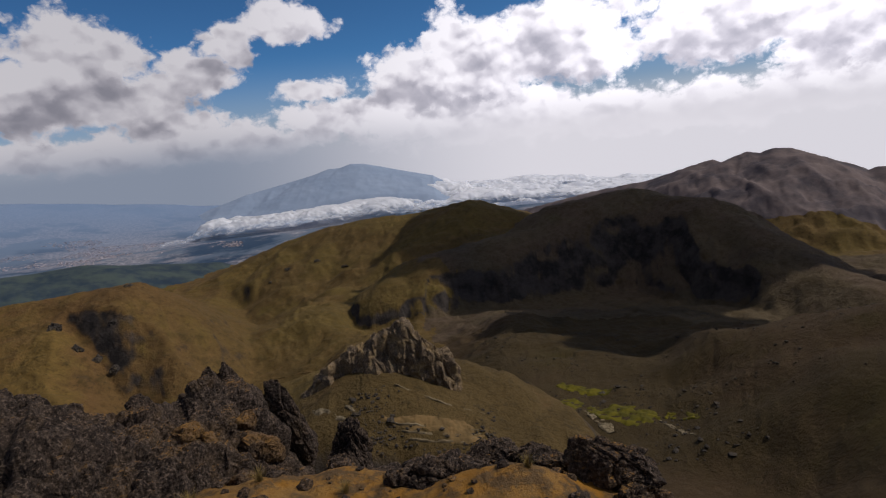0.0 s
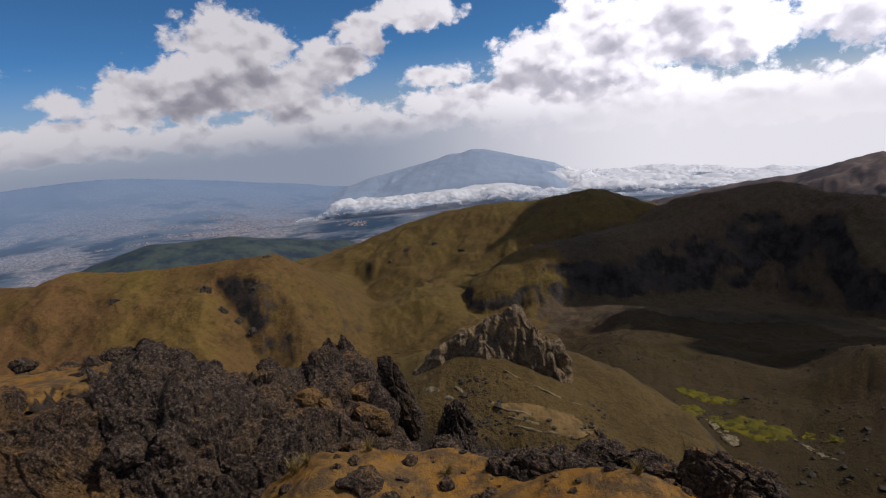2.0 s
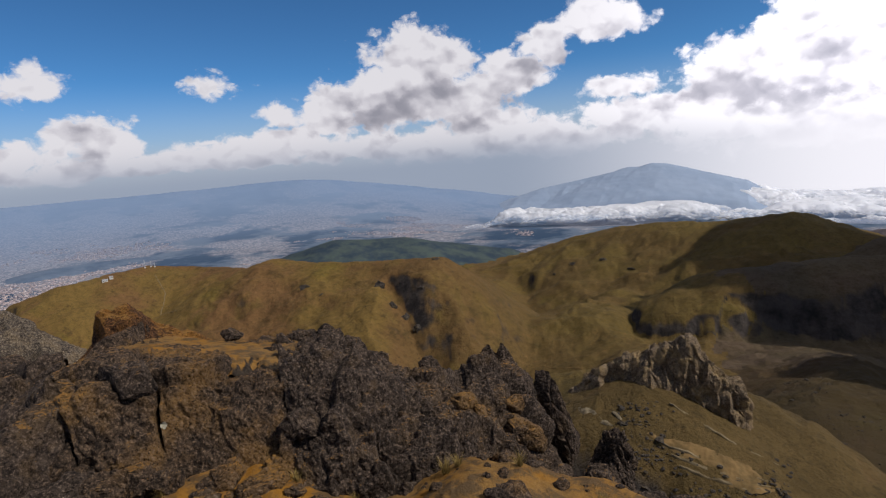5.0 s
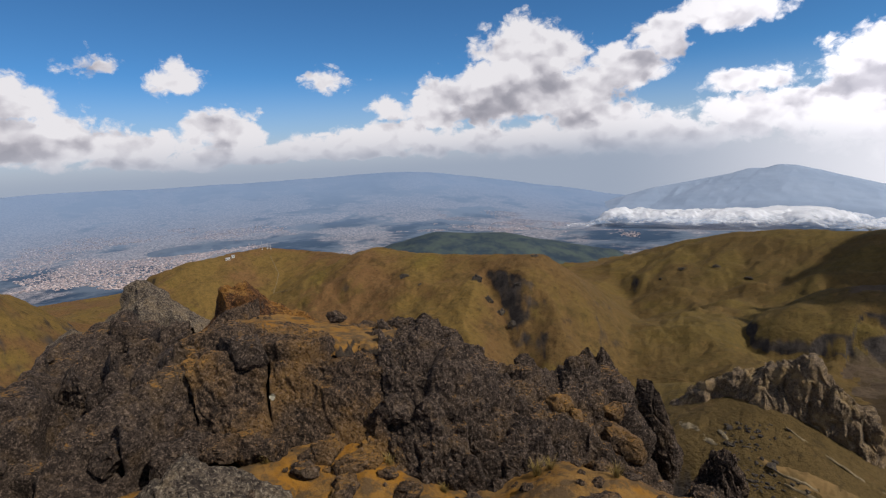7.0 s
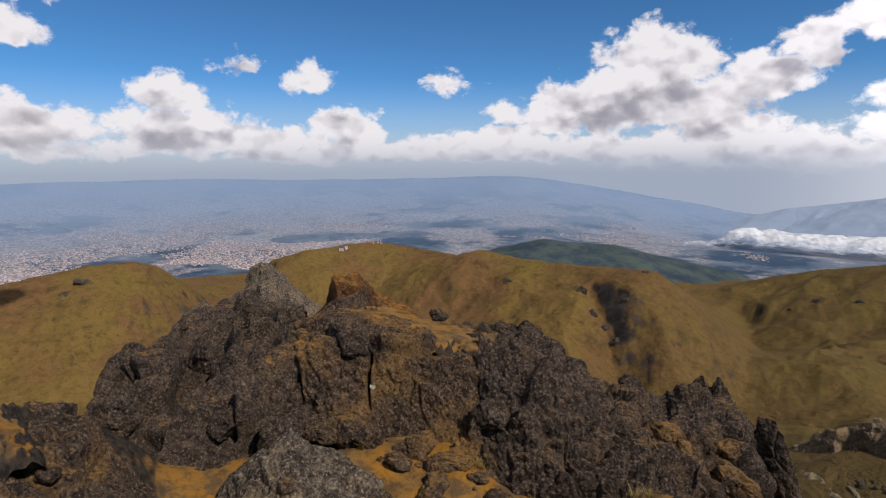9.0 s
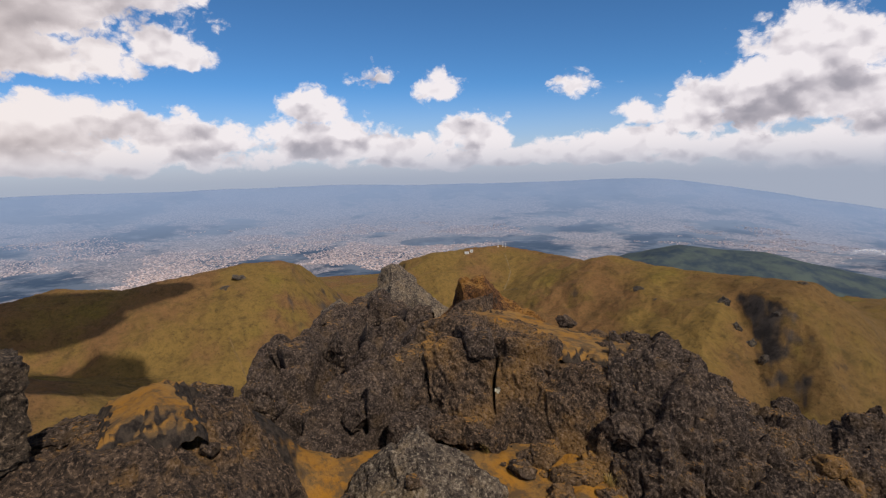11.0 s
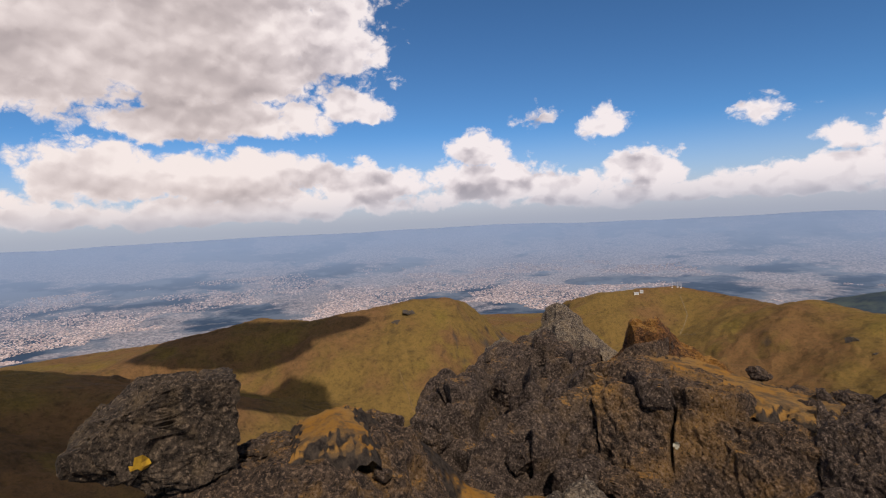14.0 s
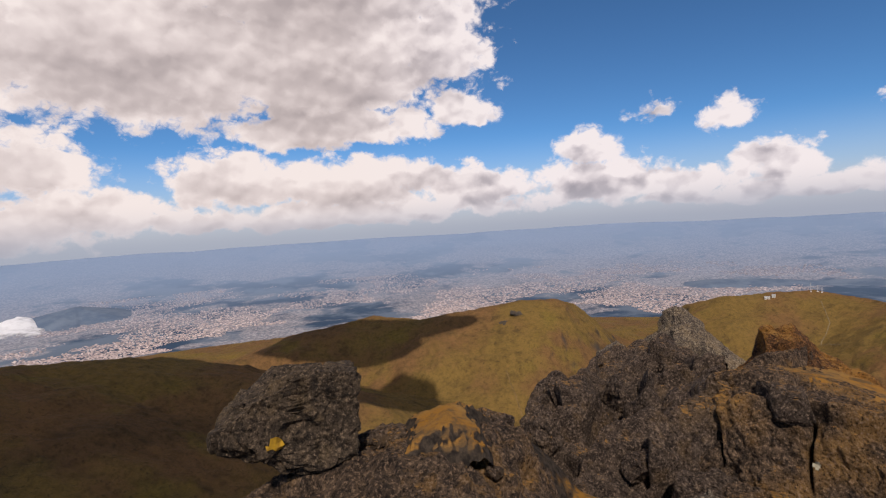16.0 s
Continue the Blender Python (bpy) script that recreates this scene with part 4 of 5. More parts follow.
def form_sheet(name, form, a0, a1, step, rows, size, mat, label, style="breccia", group="", rough=1.0, unit=1.0, crack=None):
    """Rock of the given form, broken into blocks of about that size and smaller ones."""
    a, r, p, n = rock_skin(form, a0, a1, step, rows, unit)
    coarse, fine = broken(p.reshape(-1, 3), size, style, 0.5 * (a0 + a1))
    coarse = coarse.reshape(r.shape)
    for _ in range(4):
        coarse[1:-1] = (coarse[:-2] + 2 * coarse[1:-1] + coarse[2:]) / 4
        coarse[:, 1:-1] = (coarse[:, :-2] + 2 * coarse[:, 1:-1] + coarse[:, 2:]) / 4
    d = rough * (coarse + fine.reshape(r.shape))
    d = d * np.clip(np.arange(len(r)) / (0.2 * len(r)), 0.35, 1)[:, None]
    if crack:
        # one deep crack down the face
        off = np.abs(a - crack[0] - 0.3 * np.sin(p[..., 2] * 5)) * r * 0.0175
        d = d - 0.22 * np.exp(-(off / 0.022) ** 2) * np.clip((p[..., 2] - crack[1]) * 4, 0, 1) * np.clip((crack[2] - p[..., 2]) * 4, 0, 1)
    p = p + n * d[..., None]
    ob = sheet(name, p[..., 0], p[..., 1], p[..., 2], [mat])
    ob.data.polygons.foreach_set("use_smooth", np.zeros(len(ob.data.polygons), bool))
    return tagged(ob, label, "rock", group)


def peaked(rows, foot, r_foot, r_brow, r_crest, brow=1.2):
    """A form from bearing and crest elevation alone."""
    return [(a, foot, max(e - brow, foot + 0.3), e, r_foot, r_brow, r_crest) for a, e in rows]


GREY_PEAK = peaked([(81, -21), (78.6, -15.6), (77.6, -13.6), (76.4, -12.8), (75.2, -12.4), (74.0, -13.0), (72.8, -12.2), (71.6, -10.9), (70.6, -9.6), (69.8, -9.1), (69.0, -9.3), (68.2, -10.4), (67.2, -11.5),
                    (65.6, -13.2), (64.0, -14.9), (62, -17.0), (60, -20)], -25, 16.5, 20.0, 21.5, 2.2)
RUST_PEAK = peaked([(66, -18), (64.4, -15.4), (63.0, -14.2), (62.4, -11.5), (61.2, -11.0), (60.2, -10.9), (59.4, -11.9), (58.2, -13.2), (56, -14.5), (53.5, -15.6), (51, -17.5)],
                   -19, 11.2, 12.2, 12.7, 0.5)
# low rock under the boulder and round the saddle
LOW_ROCK = [(128, -42, -31.0, -27.0, 3.6, 4.8, 6.0), (121, -42, -29.0, -25.0, 3.6, 5.0, 6.0), (112, -42, -28.0, -23.0, 3.6, 5.1, 6.1), (104, -42, -27.5, -22.6, 3.6, 5.1, 6.2),
            (101, -42, -26.0, -22.4, 3.6, 5.2, 6.4), (97, -42, -25.0, -21.2, 3.6, 5.3, 6.7), (93, -42, -24.0, -20.0, 3.6, 5.3, 6.7), (89.5, -42, -24.8, -20.4, 3.6, 5.5, 6.9),
            (86, -42, -26.8, -21.4, 3.6, 5.6, 7.2), (83, -42, -31.5, -26.5, 3.6, 5.6, 7.0), (79, -42, -36.0, -33.5, 3.6, 5.6, 6.8)]
# grey slab before the main face
SLAB_ROCK = [(82, -46, -40.0, -38.0, 4.6, 5.6, 6.3), (78.0, -45, -36.0, -33.0, 4.6, 5.7, 6.5), (74.0, -45, -32.0, -29.0, 4.6, 5.8, 6.8), (70.5, -45, -30.0, -26.6, 4.6, 5.9, 6.9), (67.6, -45, -29.0, -25.2, 4.6, 6.0, 7.0),
             (64.5, -45, -30.5, -27.4, 4.6, 5.9, 6.8), (60.5, -45, -33.0, -30.4, 4.6, 5.8, 6.5), (57.0, -45, -36.0, -33.6, 4.6, 5.7, 6.3), (53.5, -46, -41.0, -39.0, 4.6, 5.6, 6.2)]

def grit_fill(name, form, a0, a1, lift, mat, parent, start=0.12, r_more=0.4):
    """Grit lying in the hollows of a ledge, between its foot and its crest; blocks stand through it."""
    cols = [np.array(c, float)[::-1] for c in zip(*form)]
    a, u = np.meshgrid(np.arange(a0, a1, 0.12), np.linspace(0, 1, 60))
    r1, r2 = np.interp(a, cols[0], cols[5]) + start, np.interp(a, cols[0], cols[6]) + r_more
    r = r1 + u * (r2 - r1)
    x, y = -r * np.sin(np.radians(a)), r * np.cos(np.radians(a))
    sh = a.shape
    z = form_height(form, a.ravel(), r.ravel()).reshape(sh) + lift + 0.06 * fbm(x.ravel() / 0.6, y.ravel() / 0.6, 0 * x.ravel(), 4).reshape(sh)
    edge = np.minimum(np.minimum(u, 1 - u) * 4, np.minimum(a - a0, a1 - a) / 2.5)
    edge = edge + 0.9 * fbm(x.ravel() / 0.35, y.ravel() / 0.35, 0 * x.ravel() + 2, 4, 0.6).reshape(sh)
    z = z - 0.30 * (1 - np.clip(edge, -0.5, 1))
    ob = sheet(name, x, y, z, [mat])
    ob.parent = parent
    ob.matrix_parent_inverse = parent.matrix_world.inverted()
    return tagged(ob, "ochre grit lying on the ledge")


LONG = "stretches of the long summit outcrop"
flank = form_sheet("rock_outcrop", FORM, 66.0, 87, 0.10, 330, 1.0, OUT_DARK, "dark fractured rock flank of stacked fins, dropping to the slope", "fins", LONG, 1.25)
face = form_sheet("rock_outcrop", FORM, 47.0, 66.2, 0.10, 330, 1.15, OUT_WARM, "broad ochre-stained rock face with a deep crack and grit ledges", "face", LONG, crack=(59.3, -3.75, -2.75))
dark = form_sheet("rock_outcrop", FORM, 29.5, 47.2, 0.10, 330, 0.95, OUT_DARK, "dark rough volcanic outcrop with knobbly rim above grit", "breccia", LONG)
grit_fill("grit_ledge", FORM, 43.5, 67.0, 0.02, SAND, face)
tail = form_sheet("rock_outcrop", FORM, 13.2, 29.7, 0.10, 330, 0.95, OUT_DARK, "jagged dark end of the outcrop with pointed tops", "breccia", LONG, 1.1)


def rock_mesh(name, size, seed, detail=5, jag=0.30, cuts=9, mat=ROCK, lean=0.0, grain=1.0, taper=0.0, square=1.0, planes=()):
    """A broken block: a ball squared by random planes, then split into blocks and roughened. size: half extents."""
    r = random.Random(seed)
    bm = bmesh.new()
    bmesh.ops.create_icosphere(bm, subdivisions=detail, radius=1)
    keep = np.array([v.co for v in bm.verts])
    keep = np.sign(keep) * np.abs(keep) ** square * (0.9 if square < 1 else 1.0)
    for nx, ny, nz, far in planes:
        n = np.array([nx, ny, nz]) / math.sqrt(nx * nx + ny * ny + nz * nz)
        keep -= np.maximum(keep @ n - far, 0)[:, None] * n
    for k in range(cuts):
        n = np.array([r.uniform(-1, 1), r.uniform(-1, 1), r.uniform(-0.6, 1)])
        n /= np.linalg.norm(n)
        over = np.maximum(keep @ n - r.uniform(0.60, 0.86), 0)
        keep -= over[:, None] * n * 0.95
    s = np.array(size)
    p = keep * s
    m = float(np.mean(s))
    q = p / m * grain
    x, y, z = q[:, 0] + seed * 3.1, q[:, 1] - seed * 1.7, q[:, 2] + seed * 0.9
    big = fbm(x * 1.3, y * 1.3, z * 1.3, 3)
    split = blocks(x * 1.3 + 0.15 * big, y * 1.3, z * 1.0)
    chips = blocks(x * 4.5, y * 4.5 + 0.3 * big, z * 3.6)
    fine = fbm(x * 9, y * 9, z * 9, 4, 0.6)
    d = jag * m * (0.40 * big + 0.40 * split + 0.14 * chips + 0.22 * fine)
    n = keep / np.linalg.norm(keep, axis=1)[:, None]
    p = p + n * d[:, None]
    up = np.clip((p[:, 2] / s[2] + 1) / 2, 0, 1)
    p[:, :2] *= (1 - taper * up)[:, None]
    p[:, 0] += lean * p[:, 2]
    for v, c in zip(bm.verts, p):
        v.co = c
    me = bpy.data.meshes.new(name)
    bm.to_mesh(me)
    bm.free()
    me.materials.append(mat)
    return me


def rock(name, az, r, el, size, seed, label="", mat=OUT_DARK, turn=0.0, tilt=(0, 0), group="", parent=None, **kw):
    """A rock whose middle lies at that bearing, distance and elevation; size: half width across the view, half depth, half height."""
    ob = new(name, rock_mesh(name, size, seed, mat=mat, **kw))
    ob.matrix_world = Matrix.Translation(rise(az, r, el)) @ pose(0, 0, 0, 0, 0, az + turn) @ pose(0, 0, 0, tilt[0], tilt[1], 0)
    if parent:
        ob.parent = parent
        ob.matrix_parent_inverse = parent.matrix_world.inverted()
        return tagged(ob, label)
    return tagged(ob, label, "rock", group)


# pieces that stand out of the long outcrop
rock("rock_block", 63.6, 8.9, -21.5, (0.42, 0.45, 0.62), 11, "", OUT_WARM, parent=face)
rock("rock_block", 56.0, 8.8, -22.0, (0.45, 0.40, 0.42), 12, "", OUT_WARM, parent=face)
rock("rock_block", 51.0, 8.6, -24.0, (0.40, 0.35, 0.32), 13, "", OUT_WARM, parent=face)
rock("rock_block", 66.0, 8.6, -24.0, (0.40, 0.35, 0.45), 26, "", OUT_WARM, parent=face)
rock("rock_block", 45.0, 8.7, -22.5, (0.45, 0.40, 0.45), 14, "", parent=dark)
rock("rock_block", 38.5, 8.7, -23.0, (0.45, 0.40, 0.50), 15, "", parent=dark)
rock("rock_block", 33.0, 9.0, -24.0, (0.42, 0.4, 0.42), 16, "", parent=dark)
rock("rock_knob", 44.6, 10.4, -17.1, (0.26, 0.25, 0.20), 24, "", parent=dark)
rock("rock_knob", 42.2, 10.3, -17.0, (0.24, 0.25, 0.20), 25, "", parent=dark)
rock("rock_knob", 39.8, 10.1, -18.4, (0.22, 0.22, 0.22), 27, "", parent=dark)
rock("rock_knob", 36.9, 9.9, -20.6, (0.2, 0.22, 0.22), 28, "", parent=dark)
rock("rock_knob", 31.5, 9.8, -21.8, (0.24, 0.22, 0.25), 29, "", parent=dark)
rock("rock_spike", 24.9, 10.1, -22.0, (0.36, 0.36, 0.55), 34, "", parent=tail, taper=0.5)
rock("rock_spike", 23.3, 10.2, -22.2, (0.30, 0.30, 0.50), 35, "", parent=tail, taper=0.4)
rock("rock_knob", 27.6, 10.0, -22.8, (0.26, 0.25, 0.25), 36, "", parent=tail)
rock("rock_fin", 72.5, 10.4, -19.5, (0.28, 0.7, 0.75), 37, "", parent=flank, turn=15)
rock("rock_fin", 75.5, 10.8, -19.0, (0.26, 0.7, 0.70), 38, "", parent=flank, turn=20)
rock("rock_fin", 69.0, 10.0, -20.5, (0.30, 0.6, 0.70), 39, "", parent=flank, turn=5)
rock("rock_fin", 78.5, 10.6, -22.0, (0.32, 0.5, 0.55), 47, "", parent=flank, turn=10)
rock("rock_knob", 83.5, 9.2, -21.6, (0.36, 0.36, 0.45), 48, "", parent=flank)

# smaller blocks stacked on the face, part of the outcrop's stretches
strew = random.Random(77)
block_meshes = [rock_mesh("rock_block", (0.5, 0.45, 0.42), 200 + k, detail=4, mat=OUT_WARM if k % 3 == 0 else OUT_DARK, jag=0.24, square=0.5, cuts=12) for k in range(9)]
for host, b0, b1, many in ((flank, 67, 83, 16), (face, 47.5, 66, 5), (dark, 30, 46.5, 10), (tail, 20, 29, 7)):
    for k in range(many):
        b = strew.uniform(b0, b1)
        q = strew.uniform(7.3, 9.6)
        size = strew.choice((0.22, 0.3, 0.4, 0.5, 0.65, 0.85))
        ob = new("rock_block", block_meshes[strew.randrange(9)])
        at = spot(b, q, float(form_height(FORM, np.array([b]), np.array([q]))[0]) - 0.15 * size)
        ob.matrix_world = Matrix.Translation(at) @ pose(0, 0, 0, strew.uniform(-25, 25), strew.uniform(-25, 25), strew.uniform(0, 360)) @ Matrix.Diagonal((size, size, size * strew.uniform(0.7, 1.3), 1))
        ob.parent = host
        ob.matrix_parent_inverse = host.matrix_world.inverted()

rock("rock_slab", 18.4, 9.8, -27.0, (0.46, 0.30, 1.05), 17, "black leaning rock slab standing on edge", lean=-0.2, detail=6, taper=0.12, jag=0.20, square=0.6, cuts=5, turn=-18)
rock("rock_pinnacle", 12.2, 8.6, -31.2, (0.52, 0.48, 0.72), 18, "dark rock pinnacle on a broad foot", taper=0.45, detail=6, jag=0.45)
rock("rock", 51.6, 11.4, -15.6, (0.24, 0.2, 0.14), 23, "dark stone on the ochre ledge")

form_sheet("rock_peak", GREY_PEAK, 60, 81, 0.085, 230, 1.3, OUT_GREY, "tall grey lichen-covered rock peak with a pale slabby shoulder", "face", rough=0.8, unit=2.0)
form_sheet("rock_peak", RUST_PEAK, 51, 66, 0.075, 150, 0.8, OUT_RUST, "rust-brown pyramid rock on an ochre cap", "face", rough=0.6, unit=0.7)
slab = form_sheet("rock_outcrop", SLAB_ROCK, 53.5, 82, 0.12, 220, 0.9, OUT_GREY, "grey slabby rock rising before the ochre face", "face", rough=0.9)
low_rock = form_sheet("rock_outcrop", LOW_ROCK, 79, 128, 0.12, 270, 0.85, OUT_WARM, "low weathered rock with ochre patches round the saddle", "breccia", rough=0.7)
grit_fill("grit_ledge", LOW_ROCK, 88.6, 99.2, 0.24, SAND, low_rock, 0.05, 0.3)
for b, q, e, w in ((66.6, 8.0, -25.6, 0.42), (64.4, 7.9, -26.0, 0.36), (68.6, 7.8, -26.6, 0.45), (62.0, 7.8, -26.6, 0.32), (59.6, 7.6, -27.4, 0.28), (54.5, 7.4, -28.6, 0.34), (50.5, 7.1, -30.2, 0.38)):
    rock("rock_block", b, q, e, (w, w * 0.9, w * 0.7), int(b * 10), "", OUT_WARM if w < 0.4 else OUT_DARK, parent=face, square=0.6, jag=0.25, cuts=10)

# blocks split off the lower outcrops
for host, form, b0, b1, q0, q1, many in ((low_rock, LOW_ROCK, 81, 126, 4.7, 6.2, 16), (slab, SLAB_ROCK, 57, 79, 5.0, 6.5, 12)):
    for k in range(many):
        b, q = strew.uniform(b0, b1), strew.uniform(q0, q1)
        size = strew.choice((0.18, 0.25, 0.34, 0.45, 0.6))
        ob = new("rock_block", block_meshes[strew.randrange(9)])
        at = spot(b, q, float(form_height(form, np.array([b]), np.array([q]))[0]) - 0.12 * size)
        ob.matrix_world = Matrix.Translation(at) @ pose(0, 0, 0, strew.uniform(-25, 25), strew.uniform(-25, 25), strew.uniform(0, 360)) @ Matrix.Diagonal((size, size, size * strew.uniform(0.6, 1.0), 1))
        ob.parent = host
        ob.matrix_parent_inverse = host.matrix_world.inverted()

# before the first view
for b, q, e, w, d, h in ((13.4, 7.7, -33.2, 0.50, 0.40, 0.30), (15.2, 6.7, -35.0, 0.28, 0.30, 0.20), (9.8, 6.4, -35.4, 0.22, 0.25, 0.20), (-3.2, 5.6, -37.2, 0.55, 0.35, 0.22),
                         (4.4, 6.5, -34.2, 0.40, 0.35, 0.22), (-9.2, 6.7, -33.6, 0.30, 0.25, 0.14), (22.0, 6.7, -33.6, 0.42, 0.36, 0.26), (26.8, 6.5, -33.2, 0.36, 0.3, 0.24),
                         (-14.5, 6.5, -34.2, 0.26, 0.25, 0.16), (20.4, 6.5, -34.4, 0.55, 0.42, 0.36), (16.6, 6.3, -35.2, 0.46, 0.40, 0.30), (24.6, 6.4, -34.4, 0.50, 0.40, 0.34), (11.4, 6.2, -36.4, 0.42, 0.34, 0.28), (2.6, 6.0, -36.6, 0.60, 0.40, 0.30), (-10.8, 6.3, -34.8, 0.46, 0.32, 0.24), (18.6, 7.1, -33.4, 0.34, 0.3, 0.26), (6.8, 5.6, -38.0, 0.22, 0.2, 0.14)):
    rock("rock", b, q, e, (w, d, h), int(300 + b * 7), "dark angular rock half sunk in ochre grit", group="rocks in the grit", square=0.7, jag=0.35, cuts=10)
rock("rock_outcrop", 1.0, 5.9, -35.4, (0.80, 0.45, 0.30), 31, "long low dark rock sloping across the grit", tilt=(0, 12), detail=6)
rock("rock_outcrop", 8.6, 6.4, -34.8, (0.36, 0.35, 0.26), 54, "low dark rock beside the grit")
rock("rock_outcrop", -4.6, 6.7, -33.6, (0.42, 0.32, 0.24), 32, "low dark rock behind the grit")
rock("rock_outcrop", -18.6, 6.1, -33.8, (0.66, 0.42, 0.28), 33, "flat dark rock at the edge of the drop", tilt=(0, 6), detail=6)
rock("rock_outcrop", -22.0, 5.6, -37.0, (0.32, 0.3, 0.22), 55, "small dark rock at the edge of the drop")

# beside the saddle
boulder = rock("boulder", 108.6, 6.2, -18.0, (0.92, 0.75, 0.64), 41, "big dark grey boulder with pale lichen specks", OUT_BOULDER, detail=6, jag=0.21, square=0.62, cuts=1, grain=1.5,
               planes=((1, 0.1, -0.10, 0.66), (0.10, 0.2, 1, 0.74), (-0.62, 0, 0.78, 0.60), (-0.55, 0, -0.84, 0.66), (0, 0, -1, 0.80), (0.1, -1, 0.12, 0.66)))
rock("rock", 100.4, 6.6, -21.8, (0.50, 0.34, 0.26), 44, "flat dark rock beside the grit saddle")
rock("rock", 89.0, 8.0, -21.0, (0.42, 0.35, 0.28), 45, "dark rock at the rim of the saddle")

# the crag below
form_sheet("crag", CRAG, -2.0, 8.6, 0.05, 260, 5.0, ROCK_CRAG, "buff-grey crag with dark streaked upright cliffs", "cliff", "crags on the spur", 1.0, 5.0)
form_sheet("crag", CRAG, 8.6, 18.6, 0.05, 240, 4.2, ROCK_CRAG, "jagged buff rock rib on a grassy spur", "cliff", "crags on the spur", 1.0, 4.0)


def patch_on(host, name, az, el, half_az, half_el, mat, label, seed, ragged=0.5, lift=0.012):
    """A thin coat (paint or lichen) on the part of a rock's surface round that bearing and elevation."""
    me = host.data
    co = np.zeros(len(me.vertices) * 3)
    me.vertices.foreach_get("co", co)
    co = co.reshape(-1, 3)
    m = np.array(host.matrix_basis)
    w = co @ m[:3, :3].T + m[:3, 3]
    nr = np.zeros(len(me.vertices) * 3)
    me.vertices.foreach_get("normal", nr)
    nr = nr.reshape(-1, 3) @ m[:3, :3].T
    r = np.hypot(w[:, 0], w[:, 1])
    a, e = np.degrees(np.arctan2(-w[:, 0], w[:, 1])), np.degrees(np.arctan2(w[:, 2], r))
    seen = (nr * w).sum(1) < 0
    d = np.maximum(np.abs(a - az) / half_az, np.abs(e - el) / half_el) if ragged == 0 else np.hypot((a - az) / half_az, (e - el) / half_el)
    d = d + ragged * fbm(w[:, 0] / 0.12, w[:, 1] / 0.12, w[:, 2] / 0.12 + seed, 4, 0.6)
    keep = (d < 1) & seen
    faces = [tuple(p.vertices) for p in me.polygons if all(keep[v] for v in p.vertices)]
    used = sorted({v for f in faces for v in f})
    if not used:
        return None
    slot = {v: k for k, v in enumerate(used)}
    out = bpy.data.meshes.new(name)
    out.from_pydata((w[used] + nr[used] * lift).tolist(), [], [tuple(slot[v] for v in f) for f in faces])
    out.materials.append(mat)
    ob = new(name, out)
    ob.parent = host
    ob.matrix_parent_inverse = host.matrix_basis.inverted()
    return tagged(ob, label)


LICHEN = plain_colour("orange_lichen", (0.36, 0.21, 0.02), (0.20, 0.11, 0.02), 14.0, 0.01)
MARK_PAINT = plain_colour("faded_pale_paint", (0.40, 0.37, 0.28), (0.25, 0.22, 0.15), 16.0, 0.0)
patch_on(face, "painted_mark", 58.75, -22.5, 0.34, 0.42, MARK_PAINT, "faded pale painted mark", 1.0, 0.12)
patch_on(boulder, "lichen_patch", 110.8, -20.4, 1.0, 0.7, LICHEN, "bright yellow lichen crust under the boulder", 21.0, 0.25)
# ---------- paths, bog and scree laid on the land ----------


def drape(name, line, widths, mat, label, category, lift=0.25, seed=0.0, ragged=0.0):
    """A strip of ground cover along bearing and distance rows, lying on the land. widths: half widths at the rows."""
    pts = np.array([tuple(spot(a, r, 0))[:2] for a, r in line])
    t = np.linspace(0, len(pts) - 1, 24 * len(pts))
    cx, cy = np.interp(t, range(len(pts)), pts[:, 0]), np.interp(t, range(len(pts)), pts[:, 1])
    w = np.interp(t, range(len(pts)), widths)
    dx, dy = np.gradient(cx), np.gradient(cy)
    n = np.hypot(dx, dy)
    nx, ny = -dy / n, dx / n
    u = np.linspace(-1, 1, 25)
    edge = 1 + 0.6 * fbm(cx / (3 * w.mean() + 1), cy / (3 * w.mean() + 1), cx * 0 + seed, 4)
    x = cx[:, None] + nx[:, None] * u[None, :] * (w * edge)[:, None]
    y = cy[:, None] + ny[:, None] * u[None, :] * (w * edge)[:, None]
    z = ground_height(x.ravel(), y.ravel()).reshape(x.shape) + lift * (1 - np.abs(u[None, :]) ** 6 * 1.8)
    z = z + ragged * fbm(x.ravel() / 5, y.ravel() / 5, 0 * x.ravel() + seed, 4, 0.6).reshape(x.shape)
    return tagged(sheet(name, x, y, z, [mat]), label, category)


drape("bog", [(-7.6, 332), (-9.2, 322), (-11, 318), (-13.6, 330)], [4, 15, 17, 5], MOSS, "yellow-green mossy bog in the hollow", "bog", 0.45, 1.0, 1.6)
drape("bog", [(-11.5, 362), (-14, 352), (-17, 346)], [4, 9, 4], MOSS, "pale strip of bog moss", "bog", 0.45, 4.0, 1.6)
drape("bog", [(-14.5, 318), (-17, 310), (-19.5, 304), (-22, 304)], [4, 12, 13, 4], MOSS, "yellow-green mossy bog in the hollow", "bog", 0.45, 2.0, 1.6)
drape("bog", [(-22.6, 306), (-24, 304), (-26, 300)], [3, 6, 2], MOSS, "small strip of yellow-green bog", "bog", 0.45, 3.0, 1.6)
drape("footpath", [(6.8, 119), (5.2, 117.5), (2.4, 116), (-0.7, 116), (-3, 117)], [0.15, 0.3, 0.32, 0.25, 0.12], PALE_EARTH, "pale trodden path across the spur", "path", 0.12, 5.0, 0.5)
